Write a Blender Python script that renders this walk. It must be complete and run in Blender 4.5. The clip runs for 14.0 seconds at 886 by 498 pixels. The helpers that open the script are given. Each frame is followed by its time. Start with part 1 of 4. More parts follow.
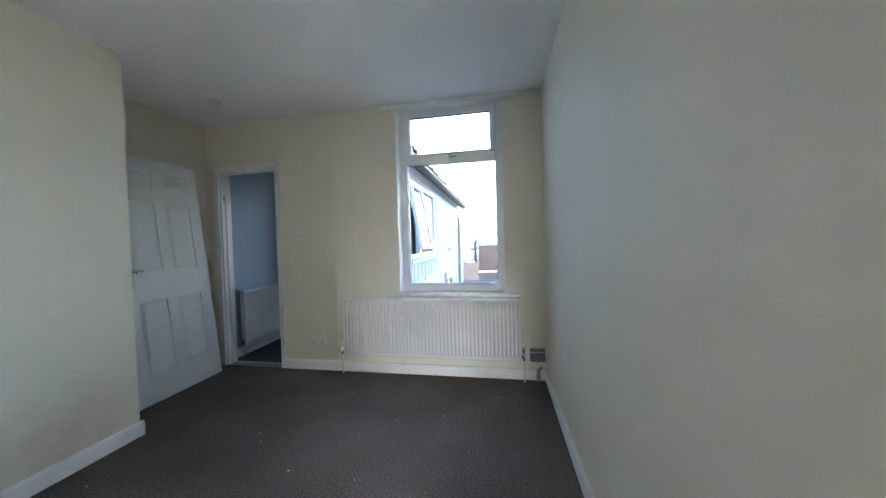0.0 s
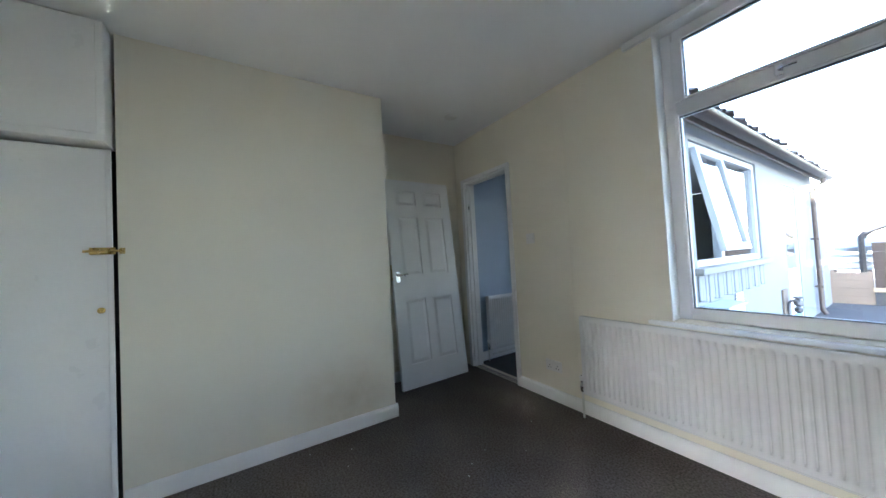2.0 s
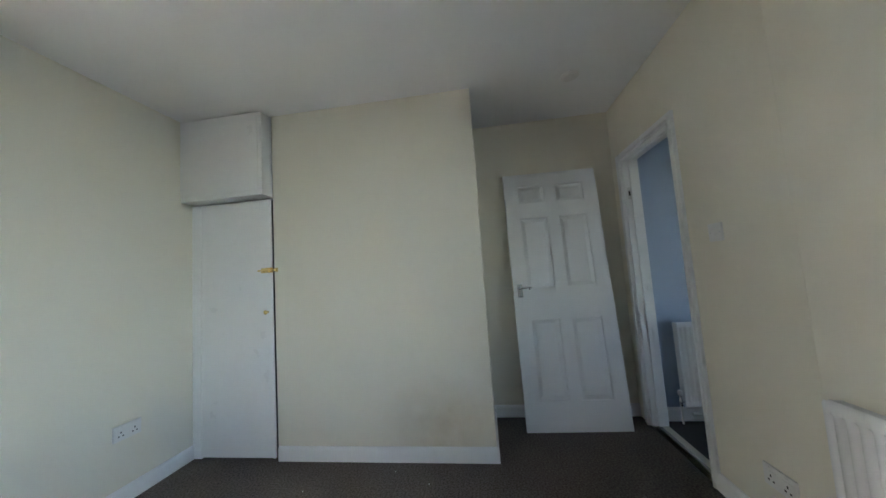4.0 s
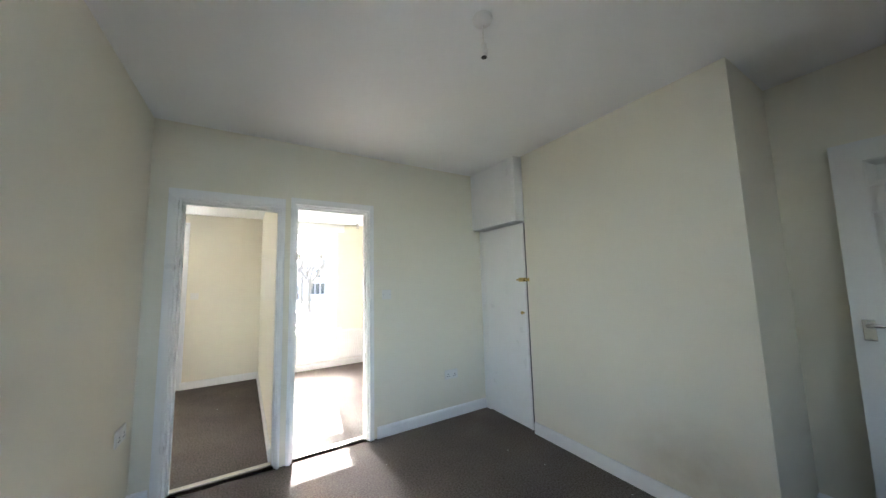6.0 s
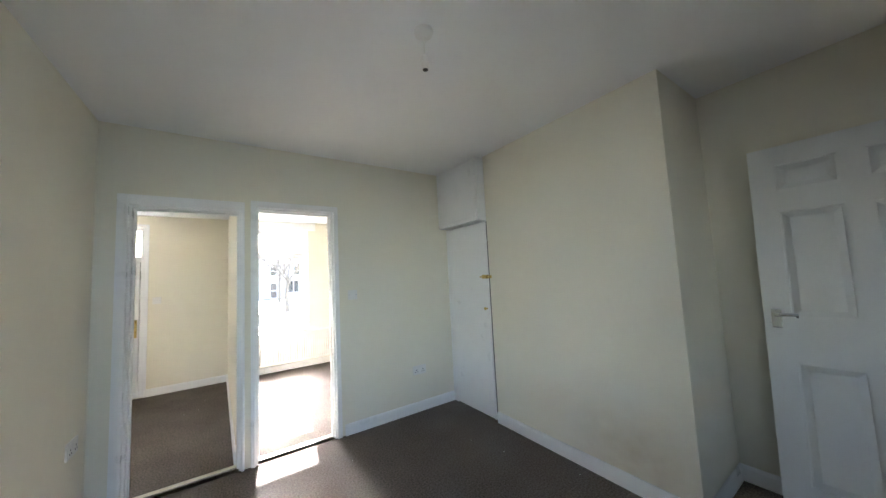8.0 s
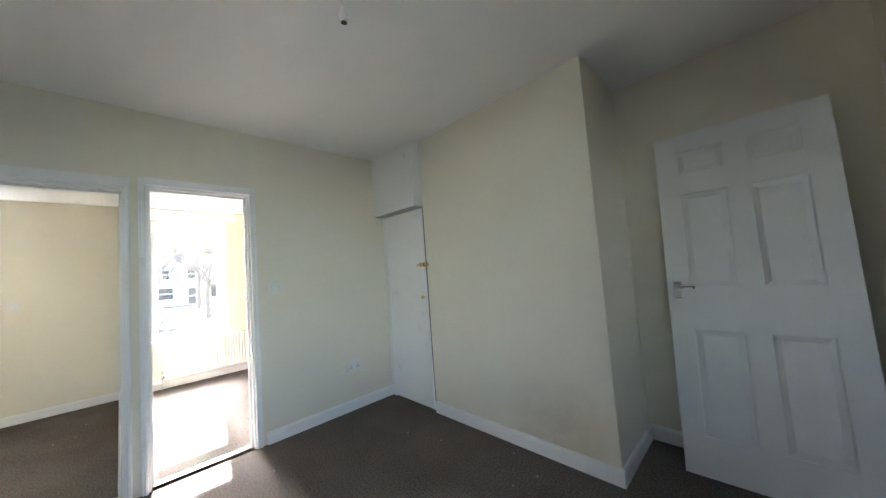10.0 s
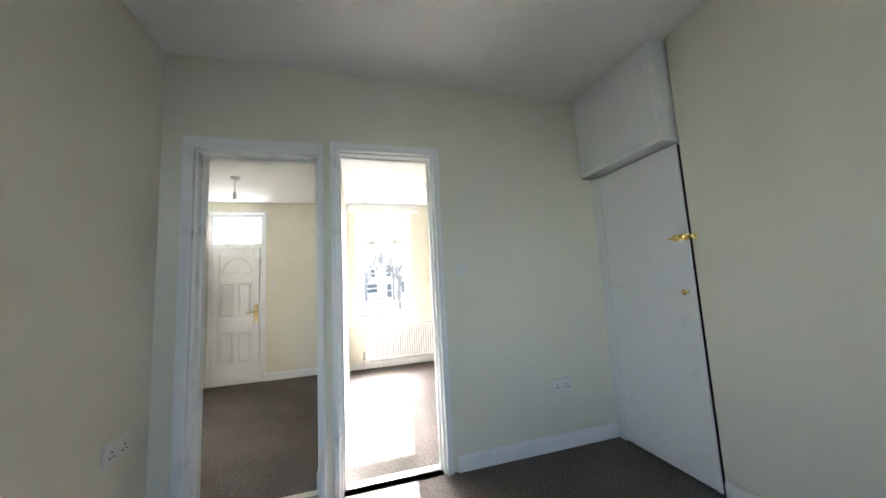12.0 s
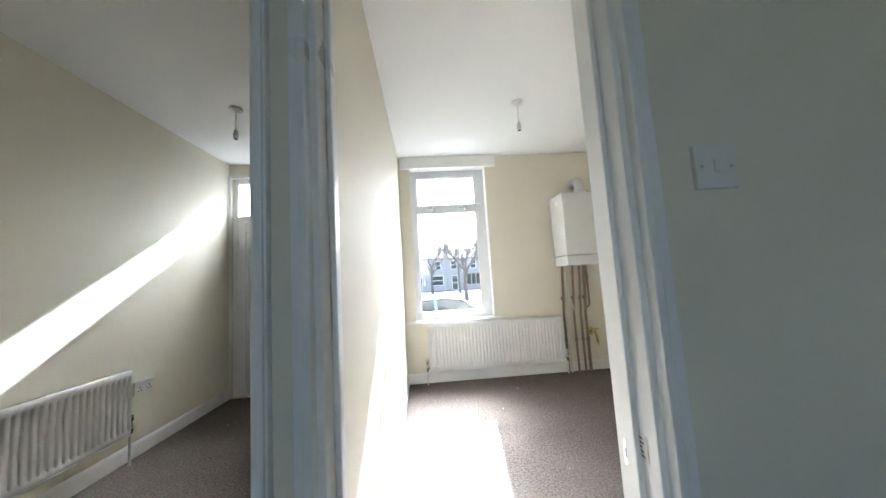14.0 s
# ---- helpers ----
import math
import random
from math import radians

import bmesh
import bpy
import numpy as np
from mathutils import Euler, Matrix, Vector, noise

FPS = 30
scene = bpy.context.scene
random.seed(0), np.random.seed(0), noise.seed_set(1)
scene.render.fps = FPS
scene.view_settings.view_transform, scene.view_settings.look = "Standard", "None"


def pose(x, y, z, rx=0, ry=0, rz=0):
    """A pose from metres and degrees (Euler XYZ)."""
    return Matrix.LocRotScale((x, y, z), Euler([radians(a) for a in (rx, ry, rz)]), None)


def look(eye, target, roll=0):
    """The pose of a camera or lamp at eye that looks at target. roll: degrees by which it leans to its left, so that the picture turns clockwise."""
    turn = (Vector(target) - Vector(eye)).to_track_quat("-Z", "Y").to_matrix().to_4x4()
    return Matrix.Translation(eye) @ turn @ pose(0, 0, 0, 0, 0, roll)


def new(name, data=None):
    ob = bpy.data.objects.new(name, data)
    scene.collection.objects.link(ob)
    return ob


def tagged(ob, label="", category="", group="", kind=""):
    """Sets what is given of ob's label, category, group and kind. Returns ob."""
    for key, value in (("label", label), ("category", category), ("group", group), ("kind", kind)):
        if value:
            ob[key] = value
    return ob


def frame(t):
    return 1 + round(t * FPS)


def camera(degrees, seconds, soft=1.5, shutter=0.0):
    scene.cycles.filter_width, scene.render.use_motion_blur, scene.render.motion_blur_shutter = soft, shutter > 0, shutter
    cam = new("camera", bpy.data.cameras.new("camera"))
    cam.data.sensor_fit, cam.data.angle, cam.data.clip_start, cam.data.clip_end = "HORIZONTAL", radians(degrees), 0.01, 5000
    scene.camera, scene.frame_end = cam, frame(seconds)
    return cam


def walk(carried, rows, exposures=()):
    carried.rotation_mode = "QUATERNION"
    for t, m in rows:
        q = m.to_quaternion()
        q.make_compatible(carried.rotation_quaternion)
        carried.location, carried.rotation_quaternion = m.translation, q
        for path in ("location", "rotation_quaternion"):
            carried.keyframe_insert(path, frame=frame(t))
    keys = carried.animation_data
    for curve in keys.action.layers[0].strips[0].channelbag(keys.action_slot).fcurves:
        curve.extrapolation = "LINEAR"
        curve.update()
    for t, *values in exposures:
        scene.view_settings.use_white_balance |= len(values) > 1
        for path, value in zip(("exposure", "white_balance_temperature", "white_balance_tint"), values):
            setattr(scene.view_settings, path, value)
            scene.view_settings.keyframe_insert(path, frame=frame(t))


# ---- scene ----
SKY = 0.145
EXPOSURES = [(0, 4.35, 5820, 15), (2.2, 4.3, 5900, 15), (5, 4.45, 6100, 15), (8.7, 4.35, 6250, 16), (11.5, 4.2, 6150, 15), (13, 3.6, 5900, 14), (14, 3.07, 5800, 12)]
cam = camera(110.0, 14.0)
PATH = [
    (0, (0.027, 1.182, 1.201), (-0.33, 3.149, 1.154), -1.7),
    (0.5, (0.04, 1.367, 1.218), (-0.492, 3.294, 1.154), -2.5),
    (1, (-0.039, 1.512, 1.206), (-1.112, 3.2, 1.209), -3.1),
    (1.5, (-0.046, 1.663, 1.174), (-1.51, 3.026, 1.214), -2.6),
    (2, (-0.059, 1.86, 1.17), (-1.746, 2.933, 1.232), -3.1),
    (2.1, (-0.078, 1.916, 1.171), (-1.813, 2.909, 1.226), -3.2),
    (2.2, (-0.086, 1.953, 1.17), (-1.835, 2.92, 1.226), -3.6),
    (4.3, (-0.287, 2.916, 1.195), (-2.207, 2.383, 1.365), -3.9),
    (4.5, (-0.309, 2.98, 1.2), (-2.173, 2.277, 1.374), -4.1),
    (5, (-0.326, 3.097, 1.227), (-1.985, 1.994, 1.406), -3.8),
    (5.5, (-0.28, 3.227, 1.273), (-1.485, 1.643, 1.475), -2.2),
    (6, (-0.214, 3.31, 1.306), (-1.243, 1.608, 1.512), -1.5),
    (6.5, (-0.22, 3.383, 1.326), (-1.245, 1.677, 1.522), -1.9),
    (7, (-0.25, 3.421, 1.338), (-1.289, 1.722, 1.526), -2.2),
    (7.5, (-0.277, 3.437, 1.337), (-1.356, 1.762, 1.517), -2.5),
    (8, (-0.313, 3.457, 1.347), (-1.441, 1.813, 1.507), -2.9),
    (8.5, (-0.337, 3.472, 1.344), (-1.539, 1.88, 1.487), -3.4),
    (8.7, (-0.343, 3.475, 1.341), (-1.582, 1.911, 1.484), -3.6),
    (10.8, (-0.5, 3.231, 1.201), (-1.934, 1.842, 1.317), -4.3),
    (11, (-0.514, 3.151, 1.193), (-1.901, 1.717, 1.325), -4.1),
    (11.5, (-0.53, 2.858, 1.138), (-1.44, 1.086, 1.317), -3.5),
    (12, (-0.581, 2.53, 1.128), (-1.116, 0.614, 1.337), -3.0),
    (12.5, (-0.631, 2.165, 1.127), (-0.973, 0.204, 1.326), -3.0),
    (13, (-0.658, 1.857, 1.094), (-0.849, -0.124, 1.378), -3.3),
    (13.5, (-0.655, 1.515, 1.071), (-0.776, -0.472, 1.268), -3.7),
    (14, (-0.66, 1.184, 1.02), (-0.789, -0.803, 1.206), -3.5),
]
walk(cam, [(t, look(eye, target, roll)) for t, eye, target, roll in PATH], EXPOSURES)

# ---- world, sun, exposure ----
world = bpy.data.worlds.new("sky")
scene.world = world
world.use_nodes = True
wn, wl = world.node_tree.nodes, world.node_tree.links
SUN = Vector((0.13, 1.0, -0.69)).normalized()      # the way the sunlight travels
sky = wn.new("ShaderNodeTexSky")
sky.sky_type = "NISHITA"
sky.sun_disc = False
sky.air_density, sky.dust_density, sky.ozone_density = 1.25, 1.15, 0.0
sky.sun_elevation = math.asin(-SUN.z)
sky.sun_rotation = math.atan2(-SUN.x, -SUN.y)
wl.new(sky.outputs[0], wn["Background"].inputs[0])
wn["Background"].inputs[1].default_value = SKY
sun = new("sun", bpy.data.lights.new("sun", "SUN"))
sun.data.energy, sun.data.angle, sun.data.color = 5.0, radians(0.6), (1.0, 0.99, 0.975)
sun.matrix_world = look((0, -40, 30), Vector((0, -40, 30)) + SUN)


# ---- materials ----
def material(name, colour, rough=0.5, metal=0.0, spread=0.06, scale=6.0, fine=180.0, bump=0.1, depth=0.001, coat=0.0, piece=0.0):
    """A painted or solid surface with broad mottling, fine grain and relief."""
    m = bpy.data.materials.new(name)
    m.use_nodes = True
    n, l = m.node_tree.nodes, m.node_tree.links
    b = n["Principled BSDF"]
    b.inputs["Roughness"].default_value = rough
    b.inputs["Metallic"].default_value = metal
    b.inputs["Coat Weight"].default_value = coat
    co = n.new("ShaderNodeTexCoord")
    wide, grain = n.new("ShaderNodeTexNoise"), n.new("ShaderNodeTexNoise")
    wide.inputs["Scale"].default_value, wide.inputs["Detail"].default_value = scale, 4
    grain.inputs["Scale"].default_value, grain.inputs["Detail"].default_value = fine, 3
    l.new(co.outputs["Object"], wide.inputs["Vector"])
    l.new(co.outputs["Object"], grain.inputs["Vector"])
    both = n.new("ShaderNodeMix")
    both.inputs[0].default_value = 0.4
    l.new(wide.outputs[0], both.inputs[2])
    l.new(grain.outputs[0], both.inputs[3])
    ramp = n.new("ShaderNodeValToRGB")
    ramp.color_ramp.elements[0].position, ramp.color_ramp.elements[1].position = 0.3, 0.7
    ramp.color_ramp.elements[0].color = (*[c * (1 - spread) for c in colour], 1)
    ramp.color_ramp.elements[1].color = (*[min(1, c * (1 + spread)) for c in colour], 1)
    l.new(both.outputs[0], ramp.inputs[0])
    out = ramp.outputs[0]
    if piece:
        info, vary = n.new("ShaderNodeObjectInfo"), n.new("ShaderNodeHueSaturation")
        span = n.new("ShaderNodeMapRange")
        span.inputs[3].default_value, span.inputs[4].default_value = 1 - piece, 1 + piece
        l.new(info.outputs["Random"], span.inputs[0])
        l.new(span.outputs[0], vary.inputs["Value"])
        l.new(out, vary.inputs["Color"])
        out = vary.outputs[0]
    l.new(out, b.inputs["Base Color"])
    r = n.new("ShaderNodeMapRange")
    r.inputs[3].default_value, r.inputs[4].default_value = max(0.02, rough - 0.08), min(1, rough + 0.08)
    l.new(wide.outputs[0], r.inputs[0])
    l.new(r.outputs[0], b.inputs["Roughness"])
    if bump:
        bp = n.new("ShaderNodeBump")
        bp.inputs["Strength"].default_value, bp.inputs["Distance"].default_value = bump, depth
        l.new(grain.outputs[0], bp.inputs["Height"])
        l.new(bp.outputs[0], b.inputs["Normal"])
    return m


def carpet_material(name, dark, light):
    """Looped pile: speckled tufts with a strong fine relief and trodden patches."""
    m = material(name, dark, 1.0, spread=0.0, bump=0)
    n, l = m.node_tree.nodes, m.node_tree.links
    b = n["Principled BSDF"]
    b.inputs["Specular IOR Level"].default_value = 0.05
    co = n.new("ShaderNodeTexCoord")
    tuft, fleck, worn = n.new("ShaderNodeTexVoronoi"), n.new("ShaderNodeTexNoise"), n.new("ShaderNodeTexNoise")
    tuft.inputs["Scale"].default_value = 250
    fleck.inputs["Scale"].default_value, fleck.inputs["Detail"].default_value = 95, 6
    worn.inputs["Scale"].default_value, worn.inputs["Detail"].default_value = 2.2, 5
    for x in (tuft, fleck, worn):
        l.new(co.outputs["Object"], x.inputs["Vector"])
    mix = n.new("ShaderNodeMix")
    mix.inputs[0].default_value = 0.22
    l.new(fleck.outputs[0], mix.inputs[2])
    l.new(worn.outputs[0], mix.inputs[3])
    ramp = n.new("ShaderNodeValToRGB")
    ramp.color_ramp.elements[0].position, ramp.color_ramp.elements[1].position = 0.36, 0.64
    ramp.color_ramp.elements[0].color, ramp.color_ramp.elements[1].color = (*dark, 1), (*light, 1)
    l.new(mix.outputs[0], ramp.inputs[0])
    l.new(ramp.outputs[0], b.inputs["Base Color"])
    bp = n.new("ShaderNodeBump")
    bp.inputs["Strength"].default_value, bp.inputs["Distance"].default_value = 0.5, 0.004
    l.new(tuft.outputs["Distance"], bp.inputs["Height"])
    l.new(bp.outputs[0], b.inputs["Normal"])
    return m


def glass_material():
    m = bpy.data.materials.new("clear_glass")
    m.use_nodes = True
    b = m.node_tree.nodes["Principled BSDF"]
    b.inputs["Base Color"].default_value = (0.97, 0.985, 0.98, 1)
    b.inputs["Roughness"].default_value = 0.0
    b.inputs["Transmission Weight"].default_value = 1.0
    b.inputs["IOR"].default_value = 1.45
    return m


CREAM = material("cream_wall_paint", (0.80, 0.76, 0.635), 0.66, spread=0.03, scale=1.3, fine=260, bump=0.12)
WHITE = material("white_ceiling_paint", (0.89, 0.89, 0.875), 0.85, spread=0.015, scale=1.1, fine=220, bump=0.1)
def stain(m, centre, size, colour):
    """Rubs a soft-edged grubby patch of a given place and size into a wall paint."""
    n, l = m.node_tree.nodes, m.node_tree.links
    b = n["Principled BSDF"]
    paint = b.inputs["Base Color"].links[0].from_socket
    co, shift, ball, blot = n.new("ShaderNodeTexCoord"), n.new("ShaderNodeMapping"), n.new("ShaderNodeTexGradient"), n.new("ShaderNodeTexNoise")
    shift.vector_type = "TEXTURE"
    shift.inputs["Location"].default_value, shift.inputs["Scale"].default_value = centre, size
    ball.gradient_type = "SPHERICAL"
    blot.inputs["Scale"].default_value, blot.inputs["Detail"].default_value = 9, 6
    l.new(co.outputs["Object"], shift.inputs["Vector"])
    l.new(shift.outputs[0], ball.inputs["Vector"])
    l.new(co.outputs["Object"], blot.inputs["Vector"])
    amount, mix = n.new("ShaderNodeMath"), n.new("ShaderNodeMix")
    amount.operation = "MULTIPLY"
    l.new(ball.outputs["Fac"], amount.inputs[0])
    l.new(blot.outputs[0], amount.inputs[1])
    mix.data_type = "RGBA"
    mix.inputs["B"].default_value = (*colour, 1)
    l.new(amount.outputs[0], mix.inputs["Factor"])
    l.new(paint, mix.inputs["A"])
    l.new(mix.outputs["Result"], b.inputs["Base Color"])
    return m


SCUFFED = stain(material("scuffed_cream_paint", (0.80, 0.76, 0.635), 0.66, spread=0.03, scale=1.3, fine=260, bump=0.12), (-2.3, 2.45, 0.22), (0.3, 0.42, 0.34), (0.50, 0.40, 0.25))
GLOSS = material("white_gloss_paint", (0.86, 0.86, 0.84), 0.3, spread=0.02, scale=5, fine=60, bump=0.08)
SATIN = material("white_satin_paint", (0.78, 0.78, 0.76), 0.42, spread=0.03, scale=4, fine=90, bump=0.1)
ENAMEL = material("white_enamel", (0.78, 0.78, 0.76), 0.25, spread=0.01, scale=3, fine=40, bump=0.0)
# Whitish kitchen wall; dim blue daylight is mixed into its base colour.
BLUELITPAINT = material("blue_daylight_paint", (0.42, 0.50, 0.60), 0.6, spread=0.03, scale=1.5, fine=200, bump=0.1)
UPVC = material("white_upvc", (0.83, 0.84, 0.85), 0.3, spread=0.01, scale=3, fine=30, bump=0.02)
PLASTIC = material("white_plastic", (0.78, 0.77, 0.73), 0.35, spread=0.02, scale=9, fine=50, bump=0.02)
# Near-black colour painted in place of the shade inside gaps and holes.
GAPSHADE = material("painted_gap_shade", (0.03, 0.028, 0.025), 0.9, spread=0.2)
CHROME = material("polished_chrome", (0.75, 0.76, 0.78), 0.15, 1.0, spread=0.04, scale=12, fine=60, bump=0.02)
BRASS = material("worn_brass", (0.62, 0.46, 0.18), 0.28, 1.0, spread=0.2, scale=40, fine=120, bump=0.1)
COPPER = material("dull_copper_pipe", (0.27, 0.21, 0.17), 0.5, 0.85, spread=0.3, scale=22, fine=90, bump=0.1)
PIPEWHITE = material("painted_pipe", (0.72, 0.72, 0.68), 0.4, spread=0.08, scale=15, fine=60)
RUBBER = material("black_rubber", (0.02, 0.02, 0.022), 0.6, spread=0.2)
CARPET = carpet_material("taupe_carpet", (0.076, 0.064, 0.056), (0.224, 0.192, 0.168))
VINYL = material("dark_kitchen_vinyl", (0.05, 0.048, 0.05), 0.45, spread=0.3, scale=9, fine=120)
GLASS = glass_material()
# White masonry; the yard's shade is darkened into this base colour.
RENDER = material("shade_darkened_masonry", (0.22, 0.23, 0.245), 0.85, spread=0.07, scale=2.5, fine=70, bump=0.5, depth=0.004)
# Brick greyed and lightened in colour to imitate glare over the street.
BRICK = material("glare_greyed_brick", (0.34, 0.30, 0.29), 0.85, spread=0.25, scale=3.0, fine=45, bump=0.4, depth=0.003, piece=0.25)
# Lightened to imitate haze on the far houses; the kitchen roof shares it.
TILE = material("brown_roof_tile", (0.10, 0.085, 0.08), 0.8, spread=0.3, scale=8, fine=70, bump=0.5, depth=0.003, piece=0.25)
BROWNPVC = material("brown_pvc", (0.055, 0.038, 0.032), 0.4, spread=0.1)
CONCRETE = material("grey_concrete", (0.24, 0.235, 0.225), 0.9, spread=0.18, scale=3, fine=60, bump=0.4, depth=0.003)
ASPHALT = material("asphalt", (0.055, 0.055, 0.057), 0.9, spread=0.25, scale=2, fine=90, bump=0.5, depth=0.004)
TIMBER = material("weathered_timber", (0.17, 0.13, 0.10), 0.85, spread=0.3, scale=5, fine=60, bump=0.4, depth=0.003, piece=0.2)
BARK = material("grey_bark", (0.11, 0.09, 0.07), 0.95, spread=0.3, scale=12, fine=60, bump=0.6, depth=0.006)
CARPAINT = material("silver_blue_car_paint", (0.22, 0.27, 0.33), 0.25, 0.6, spread=0.03, coat=0.6, bump=0)
CARGLASS = material("tinted_car_glass", (0.02, 0.025, 0.03), 0.05, spread=0.1, bump=0)
METERBOX = material("pale_grey_box", (0.36, 0.42, 0.45), 0.5, spread=0.06)
BLUEPAINT = material("pale_blue_paint", (0.16, 0.27, 0.36), 0.5, spread=0.08)
PAPER = material("paper_label", (0.75, 0.75, 0.72), 0.7, spread=0.03)
INK = material("dark_print", (0.10, 0.10, 0.11), 0.7)
SILVERPRINT = material("grey_print", (0.42, 0.44, 0.46), 0.5)
STAIN = material("grey_metal_pole", (0.28, 0.29, 0.30), 0.5, 0.6, spread=0.15)
STRIP = material("worn_strip", (0.34, 0.31, 0.27), 0.55, spread=0.25, scale=30, fine=120)
TAPE = material("buff_tape", (0.45, 0.33, 0.21), 0.8, spread=0.2, scale=30, fine=90)
# White UPVC darkened in colour so the frames show against the wall.
GREYUPVC = material("greyed_upvc", (0.44, 0.47, 0.50), 0.35, spread=0.05, scale=4)
WATER = material("dull_lead", (0.12, 0.12, 0.13), 0.5, 0.7, spread=0.2)


# ---- mesh helpers ----
def box(bm, x0, x1, y0, y1, z0, z1, bevel=0.0, seg=1):
    """An axis-aligned block, with rounded edges where bevel is given."""
    v = [bm.verts.new((x, y, z)) for z in (z0, z1) for y in (y0, y1) for x in (x0, x1)]
    faces = [bm.faces.new([v[i] for i in f]) for f in ((0, 2, 3, 1), (4, 5, 7, 6), (0, 1, 5, 4), (2, 6, 7, 3), (0, 4, 6, 2), (1, 3, 7, 5))]
    if bevel:
        edges = list({e for f in faces for e in f.edges})
        bmesh.ops.bevel(bm, geom=edges, offset=bevel, segments=seg, affect="EDGES", profile=0.6)
    return bm


def blank():
    return bmesh.new()


def block(*a, **k):
    return box(bmesh.new(), *a, **k)


def lathe(bm, profile, n=24, m=Matrix()):
    """A turned shape from (radius, height) pairs about the local z axis, set by m."""
    rings = [[bm.verts.new(m @ Vector((r * math.cos(a), r * math.sin(a), z))) for a in (2 * math.pi * i / n for i in range(n))] for r, z in profile]
    for a, b in zip(rings, rings[1:]):
        for i in range(n):
            bm.faces.new((a[i], a[(i + 1) % n], b[(i + 1) % n], b[i]))
    bm.faces.new(rings[0][::-1])
    bm.faces.new(rings[-1])
    return bm


def tube(bm, pts, r, n=10):
    """A round pipe along the points given, mitred at bends."""
    pts = [Vector(p) for p in pts]
    rings = []
    for i, p in enumerate(pts):
        a = (p - pts[i - 1]).normalized() if i else (pts[1] - p).normalized()
        b = (pts[i + 1] - p).normalized() if i + 1 < len(pts) else a
        d = (a + b).normalized()
        side = d.cross(Vector((0.31, 0.23, 0.92) if abs(d.z) < 0.9 else (1, 0.1, 0))).normalized()
        up = d.cross(side)
        rr = r[i] if isinstance(r, (list, tuple)) else r
        rings.append([bm.verts.new(p + rr * (math.cos(t) * side + math.sin(t) * up)) for t in (2 * math.pi * k / n for k in range(n))])
    for a, b in zip(rings, rings[1:]):
        best = min(range(n), key=lambda s: sum((a[i].co - b[(i + s) % n].co).length_squared for i in range(n)))
        for i in range(n):
            bm.faces.new((a[i], a[(i + 1) % n], b[(i + 1 + best) % n], b[(i + best) % n]))
    bm.faces.new(rings[0][::-1])
    bm.faces.new(rings[-1])
    return bm


def bend(p, q, r, k=4):
    """Points that round the corner from p through q to r."""
    p, q, r = Vector(p), Vector(q), Vector(r)
    return [(1 - t) ** 2 * p + 2 * t * (1 - t) * q + t * t * r for t in (i / k for i in range(k + 1))]


def part(name, bm, mat, parent=None, label="", smooth=False):
    """Links a bmesh as one mesh object, under its thing if one is given."""
    bmesh.ops.recalc_face_normals(bm, faces=bm.faces)
    me = bpy.data.meshes.new(name)
    bm.to_mesh(me)
    bm.free()
    me.materials.append(mat)
    if smooth:
        for p in me.polygons:
            p.use_smooth = True
        me.set_sharp_from_angle(angle=radians(40))
    ob = new(name, me)
    ob.parent = parent
    if label:
        ob["label"] = label
    return ob


def thing(name, label, category, m=Matrix(), group="", kind=""):
    """An Empty at the thing's base, which carries its parts."""
    ob = new(name)
    ob.empty_display_size = 0.05
    ob.matrix_basis = m
    return tagged(ob, label, category, group, kind)


def setting(name, bm, mat, label, category):
    return tagged(part(name, bm, mat), label, category, kind="structure")


def slab_with_holes(axis, a0, a1, t0, t1, z0, z1, holes=()):
    """A wall along x or y, t0 to t1 thick, with openings (a, b, z, z) cut through it."""
    cs = sorted({a0, a1, *[h[0] for h in holes], *[h[1] for h in holes]})
    zs = sorted({z0, z1, *[h[2] for h in holes], *[h[3] for h in holes]})
    bm, cache = bmesh.new(), {}

    def vert(a, t, z):
        key = (a, t, z)
        if key not in cache:
            cache[key] = bm.verts.new((a, t, z) if axis == "x" else (t, a, z))
        return cache[key]

    def solid(i, j):
        if not (0 <= i < len(cs) - 1 and 0 <= j < len(zs) - 1):
            return False
        a, z = (cs[i] + cs[i + 1]) / 2, (zs[j] + zs[j + 1]) / 2
        return not any(h[0] < a < h[1] and h[2] < z < h[3] for h in holes)

    for i in range(len(cs) - 1):
        for j in range(len(zs) - 1):
            if not solid(i, j):
                continue
            a, b, c, d = cs[i], cs[i + 1], zs[j], zs[j + 1]
            for t in (t0, t1):
                bm.faces.new([vert(*p) for p in ((a, t, c), (b, t, c), (b, t, d), (a, t, d))])
            for di, dj, e in ((-1, 0, ((a, c), (a, d))), (1, 0, ((b, c), (b, d))), (0, -1, ((a, c), (b, c))), (0, 1, ((a, d), (b, d)))):
                if not solid(i + di, j + dj):
                    (p, q), (r, s) = e
                    bm.faces.new([vert(p, t0, q), vert(r, t0, s), vert(r, t1, s), vert(p, t1, q)])
    return bm


# ---- plan ----
XR, YR, XL, YF, TOP = 0.40, 3.90, -2.30, 0.635, 2.445      # dining room
XA, YA = -2.915, 2.785                                       # alcove
YS, XH, LOW = -2.00, 1.26, 2.295                            # street wall, hall wall, front ceilings
PX0, PX1, PXF = -0.445, -0.350, -0.280                                # partition of hall and front room
XK0, XK1, YK = -2.90, -1.30, 10.2                          # kitchen wing
WT = 0.12                                                  # wall behind the two doorways
GROUND = -0.9
REAR_WIN = (-0.875, 0.075, 0.745, 2.425)
FRONT_WIN = (-1.36, -0.555, 0.60, 2.18)
